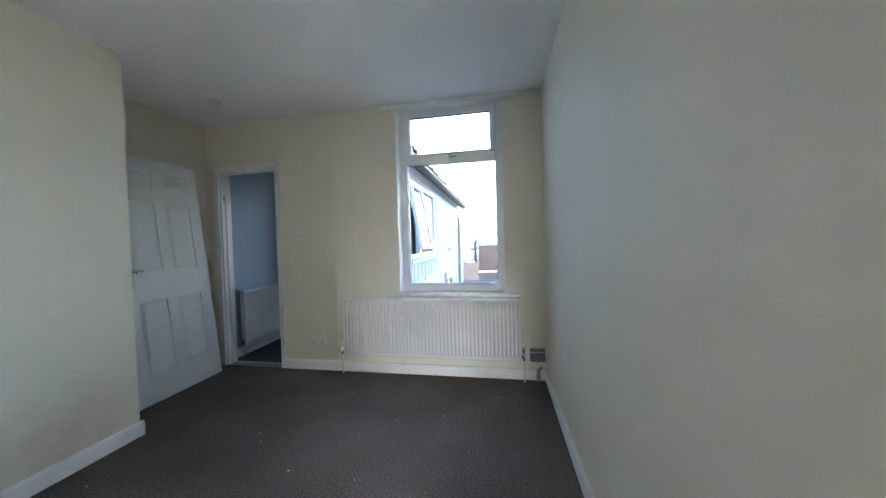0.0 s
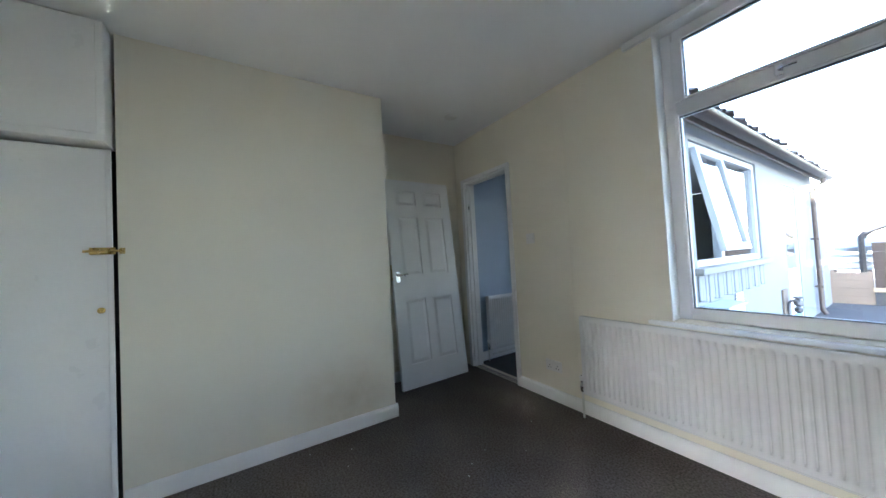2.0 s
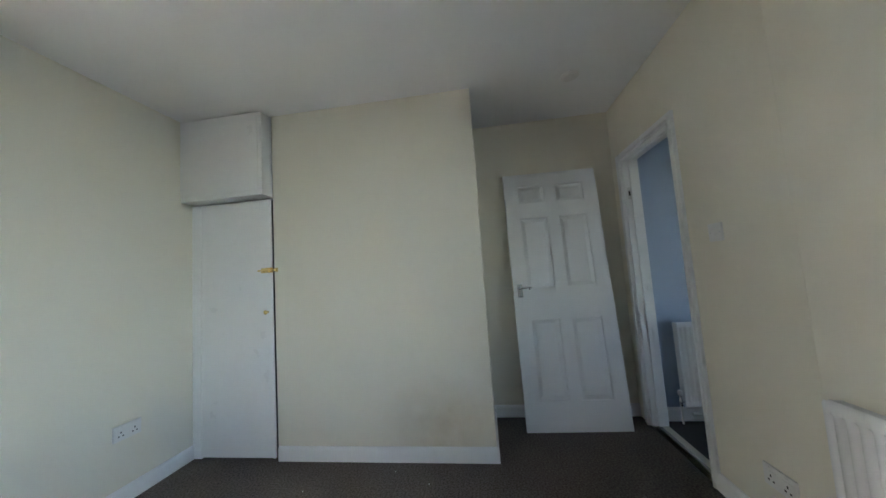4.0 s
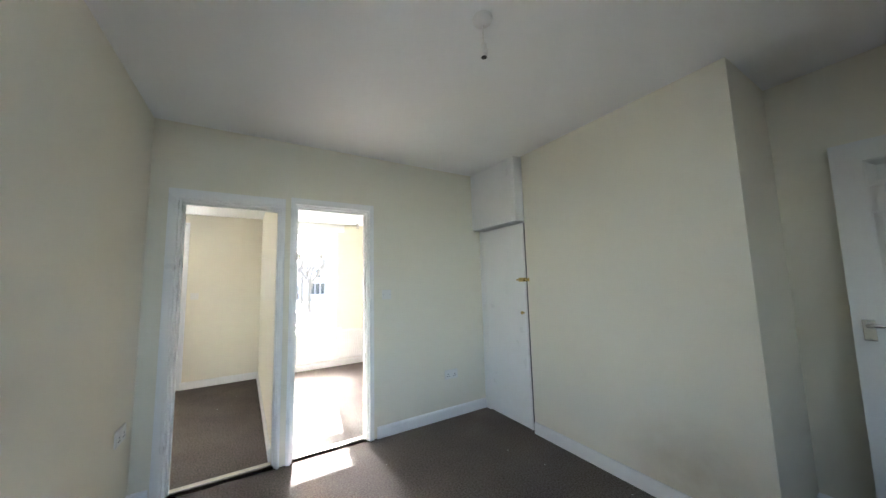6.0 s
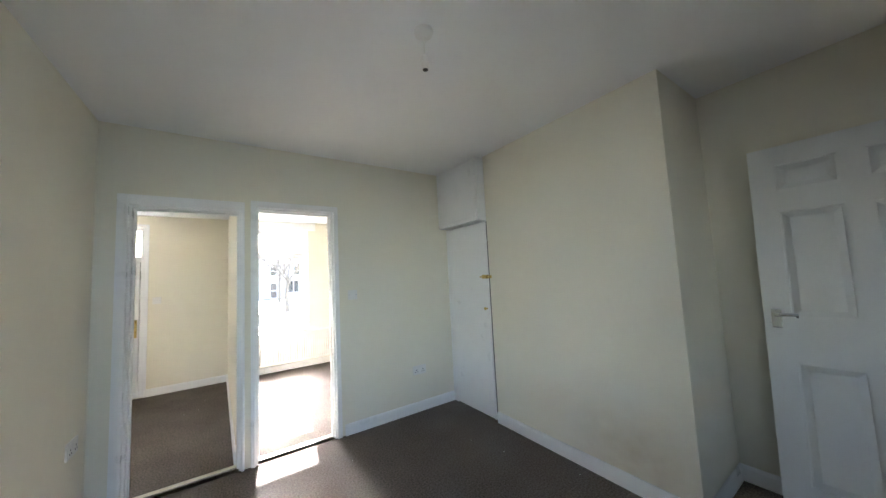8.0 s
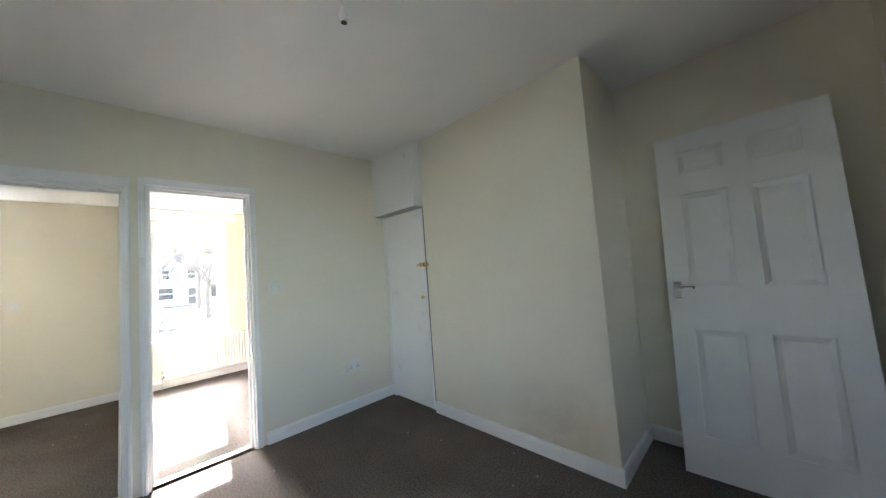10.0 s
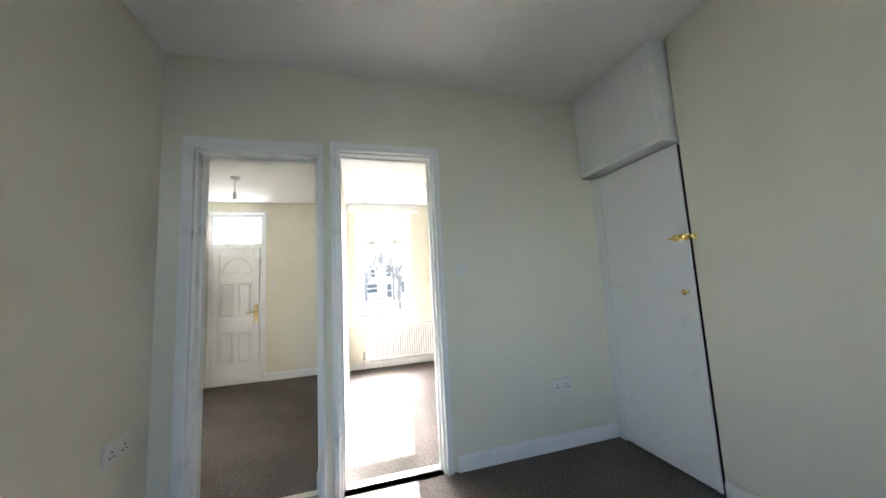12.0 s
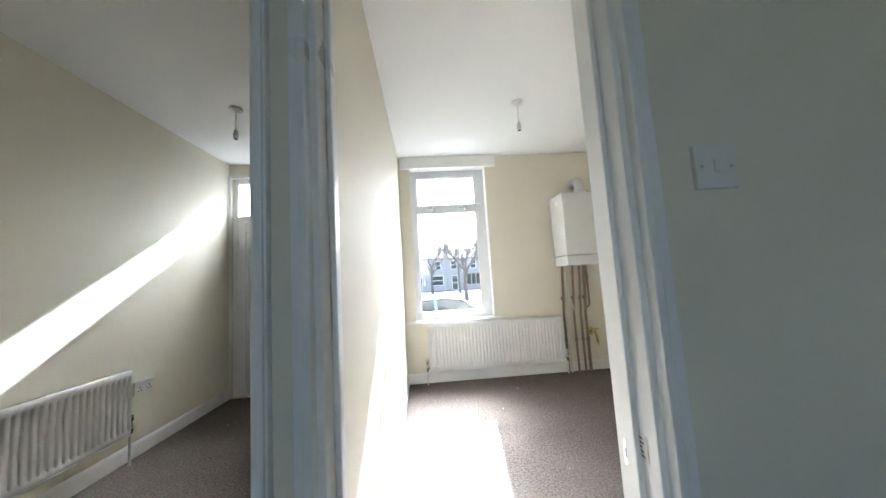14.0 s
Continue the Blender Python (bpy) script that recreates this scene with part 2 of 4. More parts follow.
HALL_DOOR = (0.595, 1.235, 0.0, 2.15)
DL, DR = (-0.385, 0.252, 0.0, 1.915), (-1.072, -0.462, 0.0, 1.950)
DW = (-2.765, -2.105, 0.0, 1.985)

# ---- structure ----
setting("floor_dining", block(XA - 0.1, XR + 0.1, YF - 0.06, YR + 0.05, -0.25, 0.0), CARPET, "worn taupe-brown carpet over the dining room floor", "floor")
setting("floor_front", block(-2.95, XH + 0.1, YS - 0.05, YF - 0.062, -0.25, -0.001), CARPET, "worn taupe-brown carpet in hall and front room", "floor")
setting("floor_kitchen", block(XK0 - 0.05, XK1 + 0.05, YR + 0.052, YK, -0.25, -0.012), VINYL, "dark vinyl floor of the kitchen passage", "floor")
setting("ceiling_dining", block(XA - 0.1, XR + 0.1, YF - WT / 2, YR + 0.1, TOP, TOP + 0.2), WHITE, "matt white painted dining room ceiling", "ceiling")
setting("ceiling_front", block(-2.95, XH + 0.1, YS - 0.1, YF - WT / 2 - 0.002, LOW, TOP + 0.2), WHITE, "matt white painted ceiling over hall and front room", "ceiling")
setting("ceiling_kitchen", block(XK0 - 0.05, XK1 + 0.05, YR + 0.105, YK, 2.28, 2.34), WHITE, "white kitchen ceiling", "ceiling")
# The outer walls run on unseen to 6.2 to shade the yard.
setting("wall_rear", slab_with_holes("x", -1.50, XR + 0.3, YR, YR + 0.18, GROUND, 6.2, [REAR_WIN]), CREAM, "cream painted rear wall with the window", "wall")
setting("wall_rear_kitchen", slab_with_holes("x", XA - 0.3, -1.501, YR, YR + 0.11, GROUND, 6.2, [DW]), CREAM, "cream painted rear wall with the kitchen doorway", "wall")
setting("wall_right", block(XR, XR + 0.28, YF - 0.05, YR + 0.02, -0.25, TOP + 0.2), CREAM, "plain cream painted side wall", "wall")
setting("wall_left", block(XA - 0.3, XL, 1.305, YA, -0.25, TOP + 0.2), SCUFFED, "cream painted wall with a grubby patch low down", "wall")
setting("wall_alcove", block(XA - 0.28, XA, YA - 0.05, YR + 0.02, -0.25, TOP + 0.2), CREAM, "cream painted back of the alcove", "wall")
setting("wall_cupboard", block(XA - 0.3, XL - 0.55, YF + 0.002, 1.303, -0.25, TOP + 0.2), CREAM, "wall at the back of the cupboard", "wall")
setting("wall_middle", slab_with_holes("x", XA - 0.3, XH + 0.3, YF - WT, YF, -0.25, TOP + 0.2, [DL, DR]), CREAM, "cream painted wall with two doorways side by side", "wall")
hall_side = blank()
box(hall_side, PX0, PX1, YS + 0.002, YF - WT - 0.002, -0.1, LOW + 0.05)
for v in hall_side.verts:                          # far end of the hall face shifted to fit the camera's view
    if v.co.x > PX0 + 0.01 and v.co.y < 0:
        v.co.x = PXF
setting("wall_partition", hall_side, CREAM, "thin cream partition between hall and front room", "wall")
setting("wall_hall", block(XH, XH + 0.3, YS - 0.3, YF - WT - 0.002, -0.25, LOW + 0.3), CREAM, "cream painted hall wall with a sun streak", "wall")
setting("wall_street", slab_with_holes("x", XA - 0.3, XH - 0.002, YS - 0.26, YS, GROUND, 6.2, [FRONT_WIN, HALL_DOOR]), CREAM, "cream painted street wall with window and front door", "wall")
setting("wall_front_side", block(XA - 0.3, XA, YS + 0.002, YF - WT - 0.002, -0.25, LOW + 0.3), CREAM, "cream painted side wall of the front room", "wall")
KW = (5.15, 7.08, 0.97, 2.10)
KD = (8.25, 9.0, -0.1, 1.95)
setting("wall_kitchen", slab_with_holes("y", YR + 0.17, YK, XK1, XK1 + 0.15, GROUND, 2.279, [KW, KD]), RENDER, "white rendered wall of the kitchen wing, darkened for its shade", "wall")
setting("wall_kitchen_side", block(XK0 - 0.2, XK0 + 0.06, YR + 0.10, YK, GROUND, 2.279), BLUELITPAINT, "kitchen wall behind the radiator, blue daylight put into its colour", "wall")
setting("wall_kitchen_end", block(XK0 - 0.2, XK1 + 0.15, YK + 0.002, YK + 0.15, GROUND, 2.279), RENDER, "white rendered end wall of the kitchen wing, darkened for its shade", "wall")
# Added out of view; its height keeps sun off the yard fence.
setting("yard_shade_slab", block(XA - 0.3, XH + 0.3, YS - 0.26, YR + 0.18, 6.21, 6.4), CONCRETE, "added unseen slab over the house, raised to shade the yard", "roof")


def skirting(p, q, side, h=0.093, t=0.016):
    """A painted board with a rounded top along the foot of a wall; side is the way into the room."""
    p, q, s = Vector((*p, 0)), Vector((*q, 0)), Vector((*side, 0))
    prof = [(0, 0), (t, 0), (t, h * 0.80), (t * 0.8, h * 0.92), (t * 0.45, h), (0, h)]
    bm = bmesh.new()
    ends = [[bm.verts.new(c + s * a + Vector((0, 0, b))) for a, b in prof] for c in (p, q)]
    for i in range(len(prof)):
        j = (i + 1) % len(prof)
        bm.faces.new((ends[0][i], ends[0][j], ends[1][j], ends[1][i]))
    bm.faces.new(ends[0])
    bm.faces.new(ends[1][::-1])
    return setting("baseboard", bm, GLOSS, "white gloss painted skirting board along the wall", "skirting board")


skirting((XR, YR), (XR, YF), (-1, 0))
skirting((DW[1] + 0.03, YR), (XR - 0.016, YR), (0, -1))
skirting((XL, 1.312), (XL, YA + 0.016), (1, 0))
skirting((XA + 0.016, YA), (XL, YA), (0, 1))
skirting((XA, YA), (XA, YR), (1, 0))
skirting((XL, YF), (DR[0] - 0.062, YF), (0, 1))
skirting((DL[1] + 0.055, YF), (XR - 0.016, YF), (0, 1))
skirting((XH, YS), (XH, YF - WT), (-1, 0))
skirting((PXF, YS), (HALL_DOOR[0] - 0.01, YS), (0, 1))
skirting((PXF, YS + 0.016), (PX1, YF - WT), (1, 0))
skirting((PX0, YS + 0.016), (PX0, YF - WT), (-1, 0))
skirting((XA, YS), (PX0, YS), (0, 1))
skirting((XK0 + 0.06, YR + 0.12), (XK0 + 0.06, YK), (1, 0))


def door_lining(name, a, b, top, y_face, y_back, left_w, right_w, head, label, keeps):
    """Frame of a doorway: lining boards, a stop bead and an architrave on the room's face (looking along y)."""
    d = thing(name, label, "doorway", pose((a + b) / 2, y_face, 0), kind="structure")
    x0, x1 = a - (a + b) / 2, b - (a + b) / 2
    s = 1 if y_face > y_back else -1
    y0, y1 = sorted((0.0, (y_back - y_face) - 0.004 * s))
    t = 0.022
    part("lining", block(x0, x0 + t, y0, y1, 0, top, bevel=0.002), GLOSS, d)
    part("lining", block(x1 - t, x1, y0, y1, 0, top, bevel=0.002), GLOSS, d)
    part("lining", block(x0 + t, x1 - t, y0, y1, top - t, top, bevel=0.002), GLOSS, d)
    m = (y0 + y1) / 2
    part("stop_bead", block(x0 + t, x0 + t + 0.012, m - 0.016, m + 0.016, 0, top - t - 0.012, bevel=0.002), GLOSS, d)
    part("stop_bead", block(x1 - t - 0.012, x1 - t, m - 0.016, m + 0.016, 0, top - t - 0.012, bevel=0.002), GLOSS, d)
    part("stop_bead", block(x0 + t, x1 - t, m - 0.016, m + 0.016, top - t - 0.012, top - t, bevel=0.002), GLOSS, d)
    ya, yb = sorted((-0.008 * s, 0.017 * s))
    yc, yd = sorted((-0.007 * s, 0.023 * s))
    part("architrave", block(x0 - left_w, x0 + 0.004, ya, yb, 0, top + head, bevel=0.004, seg=2), GLOSS, d)
    part("architrave", block(x1 - 0.004, x1 + right_w, ya, yb, 0, top + head, bevel=0.004, seg=2), GLOSS, d)
    part("architrave", block(x0 + 0.004, x1 - 0.004, ya, yb, top - 0.004, top + head, bevel=0.004, seg=2), GLOSS, d)
    part("bead", block(x0 - 0.010, x0 + 0.008, yc, yd, 0, top + 0.010, bevel=0.004, seg=2), GLOSS, d)
    part("bead", block(x1 - 0.008, x1 + 0.010, yc, yd, 0, top + 0.010, bevel=0.004, seg=2), GLOSS, d)
    part("bead", block(x0 + 0.008, x1 - 0.008, yc, yd, top - 0.008, top + 0.010, bevel=0.004, seg=2), GLOSS, d)
    for side, y, z, h in keeps:
        x = x0 + t if side < 0 else x1 - t
        part("strike_plate", block(x - 0.0015, x + 0.0015, y - 0.012, y + 0.012, z, z + h, bevel=0.001), PIPEWHITE if h > 0.07 else CHROME, d, "small metal plate let into the jamb")
        # dark plate painted as the shade in the latch hole
        part("keep_hole", block(x - 0.0022, x + 0.0022, y - 0.006, y + 0.006, z + h * 0.3, z + h * 0.7), GAPSHADE, d)
    return d


hall_way = door_lining("door_1", DL[0], DL[1], DL[3], YF, YF - WT, 0.014, 0.048, 0.062, "white gloss frame of the doorless hall doorway", [(1, -0.087, 0.83, 0.065)])
front_way = door_lining("door_2", DR[0], DR[1], DR[3], YF, YF - WT, 0.034, 0.024, 0.046, "white gloss frame of the doorless front room doorway", [(-1, -0.06, 0.93, 0.06), (-1, -0.09, 0.62, 0.05)])
kitchen_way = door_lining("door_3", DW[0], DW[1], DW[3], YR, YR + 0.11, 0.045, 0.030, 0.030, "white gloss frame of the doorless kitchen doorway", [(-1, 0.03, 1.66, 0.09)])
for way, x0, x1, y in ((hall_way, *DL[:2], YF - 0.06), (front_way, *DR[:2], YF - 0.06), (kitchen_way, *DW[:2], YR + 0.05)):
    o = part("threshold_strip", block(x0 + 0.023, x1 - 0.023, y - (0.010 if way is kitchen_way else 0.007), y + (0.010 if way is kitchen_way else 0.007), 0.0, 0.005, bevel=0.002), STRIP)
    tagged(o, "thin metal carpet strip across the doorway", "threshold", kind="structure")


lab = thing("jamb_label", "small white printed sticker on the door jamb", "sticker", pose(DR[0] + 0.0225, YF - 0.045, 0.66))
part("paper", block(0, 0.0008, -0.018, 0.018, 0, 0.045), PAPER, lab)
for k in range(5):
    part("print_bar", block(0.0009, 0.0014, -0.013, 0.010 - 0.003 * (k % 3), 0.006 + k * 0.008, 0.009 + k * 0.008), INK, lab)

# ---- windows ----
def upvc_window(name, hole, y, glass_rows, thick, label, sill, out):
    """A plastic window set in its opening: outer frame, transom, sashes, panes; out is +1 or -1, the way outdoors."""
    a, b, z0, z1 = hole
    w = thing(name, label, "window", pose(0, y, 0), kind="structure")
    f = 0.062
    ys = sorted((0.0, thick * out))
    frame_bm = blank()
    box(frame_bm, a, a + f, *ys, z0, z1, bevel=0.005)
    box(frame_bm, b - f, b, *ys, z0, z1, bevel=0.005)
    box(frame_bm, a + f, b - f, *ys, z0, z0 + f, bevel=0.005)
    box(frame_bm, a + f, b - f, *ys, z1 - f, z1, bevel=0.005)
    part("window_frame", frame_bm, UPVC, w)
    g = glass_rows
    zt = (g[0][3] + g[1][2]) / 2
    part("transom", block(a + f, b - f, *ys, zt - 0.036, zt + 0.036, bevel=0.005), UPVC, w)
    for x0, x1, c, d in g:
        lo = zt + 0.036 if c > zt else z0 + f
        hi = z1 - f if c > zt else zt - 0.036
        sb = blank()
        yy = sorted((-0.012 * out, thick * 0.7 * out))
        box(sb, a + f - 0.006, x0, *yy, lo, hi, bevel=0.006, seg=2)
        box(sb, x1, b - f + 0.006, *yy, lo, hi, bevel=0.006, seg=2)
        box(sb, x0, x1, *yy, lo, c, bevel=0.006, seg=2)
        box(sb, x0, x1, *yy, d, hi, bevel=0.006, seg=2)
        sash = part("sash", sb, UPVC, w)
        yp = sorted((0.022 * out, 0.028 * out))
        pane = part("pane", block(x0 - 0.004, x1 + 0.004, *yp, c - 0.004, d + 0.004), GLASS, sash, "clear glass pane")
        pane.visible_shadow = False
        gb = blank()
        ye = sorted((-0.001 * out, 0.020 * out))
        for q in ((x0 - 0.001, x0 + 0.004, c, d), (x1 - 0.004, x1 + 0.001, c, d), (x0, x1, c - 0.001, c + 0.004), (x0, x1, d - 0.004, d + 0.001)):
            box(gb, q[0], q[1], *ye, q[2], q[3])
        part("gasket", gb, RUBBER, sash, "thin black rubber seal")
    return w


rear_window = upvc_window("window_1", REAR_WIN, YR + 0.10, [(-0.80, 0.01, 0.812, 1.915), (-0.762, -0.03, 2.015, 2.352)], 0.07, "white plastic window above the radiator, pale sky outside", None, 1)
front_window = upvc_window("window_2", FRONT_WIN, YS - 0.09, [(-1.245, -0.62, 0.675, 1.715), (-1.245, -0.63, 1.80, 2.10)], 0.07, "white plastic window facing the bright street", None, -1)


def handle_latch(parent, x, y, z, out):
    """A window fastener: base, neck and lever."""
    h = part("window_handle", block(x - 0.014, x + 0.014, *sorted((y, y - 0.012 * out)), z - 0.03, z + 0.03, bevel=0.004, seg=2), CHROME, parent, "small metal window handle")
    part("lever", tube(blank(), bend((x, y - 0.012 * out, z), (x, y - 0.035 * out, z), (x + 0.06, y - 0.035 * out, z - 0.004)), 0.006), CHROME, h)


handle_latch(rear_window, -0.395, -0.012, 1.965, 1)
handle_latch(front_window, -0.80, 0.012, 1.76, -1)
handle_latch(front_window, -1.13, 0.012, 1.76, -1)
for z in (0.95, 1.35):
    part("hinge", block(-0.668, -0.650, 0.0, 0.016, z, z + 0.07, bevel=0.003), UPVC, front_window)


def board(name, x0, x1, y0, y1, z0, z1, mat, label, category, r=0.006):
    return tagged(part(name, block(x0, x1, y0, y1, z0, z1, bevel=r, seg=2), mat), label, category, kind="structure")


board("window_sill", -0.99, 0.19, YR - 0.028, YR + 0.0985, 0.715, 0.739, GLOSS, "white gloss sill board under the rear window", "window sill")
board("window_sill", -1.425, -0.455, YS - 0.0885, YS + 0.035, 0.575, 0.599, GLOSS, "white gloss sill board under the street window", "window sill")
board("curtain_batten", -1.03, 0.205, YR - 0.026, YR - 0.001, 2.400, 2.442, GLOSS, "white painted batten above the rear window", "batten", 0.003)
board("curtain_batten", -1.47, -0.465, YS + 0.001, YS + 0.045, 2.170, 2.292, GLOSS, "white painted pelmet board above the street window", "batten", 0.003)


for a, b, c, d, y0, y1 in ((*REAR_WIN, YR + 0.001, YR + 0.0995), (*FRONT_WIN, YS - 0.0895, YS - 0.001)):
    for x0, x1, z0, z1 in ((a, a + 0.006, c, d - 0.006), (b - 0.006, b, c, d - 0.006), (a, b, d - 0.006, d)):
        setting("trim", block(x0, x1, y0, y1, z0, z1), GLOSS, "white painted window reveal", "reveal")


# ---- radiators ----
def radiator(width, height, label, m, pipes, group="radiators", z0=0.12):
    """A pressed steel panel radiator facing local -y, with valves and tails to the floor."""
    r = thing("radiator", label, "radiator", m, group)
    n = max(8, round(width / 0.0335))
    p = width / n
    prof = [(0.0, 0), (0.20, 0.05), (0.34, 0.45), (0.44, 0.95), (0.56, 0.95), (0.66, 0.45), (0.80, 0.05)]
    xs = [(i * p + a * p - width / 2, d if 0 < i * p + a * p < width - 0.01 else 0) for i in range(n) for a, d in prof] + [(width / 2, 0)]
    rows = [(0.0, 0.006, 0), (0.008, 0, 0), (0.034, 0, 0), (0.046, 0, 1), (height - 0.046, 0, 1), (height - 0.034, 0, 0), (height - 0.008, 0, 0), (height, 0.006, 0)]
    bm = blank()
    grid = [[bm.verts.new((x, -0.085 + back + 0.012 * d * use, z0 + z)) for x, d in xs] for z, back, use in rows]
    for g, h in zip(grid, grid[1:]):
        for i in range(len(xs) - 1):
            bm.faces.new((g[i], g[i + 1], h[i + 1], h[i]))
    part("front_panel", bm, ENAMEL, r, smooth=True)
    part("back_panel", block(-width / 2, width / 2, -0.070, -0.060, z0, z0 + height, bevel=0.003), ENAMEL, r)
    for x in (-width / 2, width / 2 - 0.004):
        part("side_cover", block(x, x + 0.004, -0.080, -0.025, z0 + 0.01, z0 + height - 0.004, bevel=0.0015), ENAMEL, r)
    part("top_rail", block(-width / 2, width / 2, -0.0585, -0.025, z0 + height - 0.012, z0 + height - 0.006, bevel=0.002), ENAMEL, r)
    part("bottom_seam", tube(blank(), [(-width / 2, -0.082, z0 + 0.002), (width / 2, -0.082, z0 + 0.002)], 0.005, 8), ENAMEL, r)
    for x in (-width * 0.33, width * 0.33):
        part("bracket", block(x - 0.015, x + 0.015, -0.024, -0.001, z0 + 0.08, z0 + height - 0.08), ENAMEL, r)
    for s, kind in pipes:
        x = s * (width / 2 + 0.022)
        v = part("valve", lathe(blank(), [(0.011, 0), (0.014, 0.012), (0.014, 0.05), (0.010, 0.055), (0.010, 0.075)], 14, pose(x, -0.062, z0 + 0.005)), CHROME, r, "tarnished metal radiator valve", smooth=True)
        part("valve_cap", lathe(blank(), [(0.013, 0), (0.015, 0.006), (0.015, 0.03), (0.011, 0.036)], 12, pose(x, -0.062, z0 + 0.08)), PLASTIC if kind == "cap" else CHROME, v, smooth=True)
        part("union_nut", lathe(blank(), [(0.012, 0), (0.012, 0.024)], 6, pose(x, -0.062, z0 + 0.035, 0, -90 * s, 0)), CHROME, v)
        part("pipe_tail", tube(blank(), [(x, -0.062, 0.0), (x, -0.062, z0 + 0.006)], 0.0075), PIPEWHITE, r, "thin painted pipe into the floor", smooth=True)
    return r


radiator(1.60, 0.538, "long white steel panel radiator under the rear window", pose(-0.612, YR, 0), [(-1, "cap"), (1, "lock")], z0=0.178)
radiator(1.36, 0.452, "long white steel panel radiator under the street window", pose(-1.343, YS, 0, 0, 0, 180), [(1, "cap"), (-1, "lock")])
radiator(0.95, 0.39, "white steel panel radiator on the sunlit hall wall", pose(XH, -0.44, 0, 0, 0, -90), [(-1, "cap"), (1, "lock")], z0=0.18)
radiator(0.90, 0.60, "white steel panel radiator inside the kitchen passage", pose(XK0 + 0.06, 4.60, 0, 0, 0, 90), [(-1, "cap"), (1, "lock")], z0=0.12)
kp = tube(blank(), [(XK0 + 0.085, 4.22, 0.05), (XK0 + 0.085, 8.2, 0.05)], 0.011)
tagged(part("heating_pipe", kp, PIPEWHITE, smooth=True), "painted heating pipe low along the kitchen wall", "pipe")


# ---- panelled loose door ----
def panel_bm(x0, x1, z0, z1, y, rise=0.008, i=0.036):
    """A raised field with sloping margins."""
    bm = blank()
    o = [bm.verts.new(p) for p in ((x0, y + rise, z0), (x1, y + rise, z0), (x1, y + rise, z1), (x0, y + rise, z1))]
    q = [bm.verts.new(p) for p in ((x0 + 0.009, y + rise, z0 + 0.009), (x1 - 0.009, y + rise, z0 + 0.009), (x1 - 0.009, y + rise, z1 - 0.009), (x0 + 0.009, y + rise, z1 - 0.009))]
    s = [bm.verts.new(p) for p in ((x0 + i, y + 0.002, z0 + i), (x1 - i, y + 0.002, z0 + i), (x1 - i, y + 0.002, z1 - i), (x0 + i, y + 0.002, z1 - i))]
    for u, v in ((o, q), (q, s)):
        for k in range(4):
            bm.faces.new((u[k], u[(k + 1) % 4], v[(k + 1) % 4], v[k]))
    bm.faces.new(s)
    return bm


def lever_handle(parent, x, y, z, way, mat, plate=0.15, reach=0.105):
    """A lever on a long plate, the lever pointing along way; fixed on a face that looks to -y."""
    h = part("door_handle", block(x - 0.02, x + 0.02, y - 0.006, y, z - plate / 2, z + plate / 2, bevel=0.003, seg=2), mat, parent, "metal lever handle on a long plate")
    part("lever", tube(blank(), [(x, y - 0.005, z + 0.02), (x, y - 0.04, z + 0.02)] + [Vector((x + way * d, y - 0.045 - 0.004 * math.sin(d * 30), z + 0.02)) for d in (0.015, reach * 0.4, reach * 0.7, reach)], [0.011, 0.010, 0.010, 0.009, 0.008, 0.007], 10), mat, h, smooth=True)
    for s in (-1, 1):
        part("screw", lathe(blank(), [(0.004, 0), (0.003, 0.0015)], 8, pose(x, y - 0.006, z + s * plate * 0.42, 90)), mat, h)
    return h


DW_, DH_ = 0.735, 1.98
lean = thing("panelled_door", "white six-panel door off its hinges leaning on the alcove wall", "door",
             Matrix.Translation((-2.645, 3.01, 0)) @ pose(0, 0, 0, 0, 0, 90 + 1.5) @ pose(0, 0, 0.0035, -6.2))
cols, rows_ = ((0.105, 0.325), (0.41, 0.63)), ((0.21, 0.80), (1.03, 1.60), (1.72, 1.87))
leaf = blank()
for a, b in ((0, 0.105), (0.325, 0.41), (0.63, DW_)):
    box(leaf, a, b, 0, 0.038, 0, DH_)
for a, b in cols:
    for c, d in ((0, 0.21), (0.80, 1.03), (1.60, 1.72), (1.87, DH_)):
        box(leaf, a, b, 0.0, 0.038, c, d)
part("leaf", leaf, SATIN, lean)
for a, b in cols:
    for c, d in rows_:
        part("panel", panel_bm(a, b, c, d, 0.0), SATIN, lean)
lever_handle(lean, 0.050, 0.0, 1.02, 1, CHROME, 0.10, 0.085)
# dark disc painted as the shade in the keyhole
part("keyhole", lathe(blank(), [(0.005, 0), (0.005, 0.002)], 10, pose(0.125, 0.0, 1.03, 90)), GAPSHADE, lean)
part("lock_plate", block(-0.0015, 0.001, 0.008, 0.030, 0.99, 1.14), BRASS, lean)

# ---- cupboard in the corner ----
cup = thing("cupboard_door", "white painted flush cupboard door, shut and bolted", "cupboard door", pose(XL, 0.715, 0))
leafb = block(-0.010, 0.002, 0.0, 0.572, 0.012, 1.822, bevel=0.003)
part("leaf", leafb, GLOSS, cup)
part("edge_strip", block(0.0025, 0.006, 0.552, 0.572, 0.012, 1.822, bevel=0.001), GLOSS, cup)
part("knob", lathe(blank(), [(0.008, 0), (0.006, 0.012), (0.013, 0.020), (0.015, 0.027), (0.009, 0.033)], 18, pose(0.004, 0.535, 1.005, 0, 90, 0)), BRASS, cup, "small round brass knob", smooth=True)
bolt = part("bolt", block(0.0035, 0.0075, 0.49, 0.583, 1.283, 1.318, bevel=0.001), BRASS, cup, "brass slide bolt, worn")
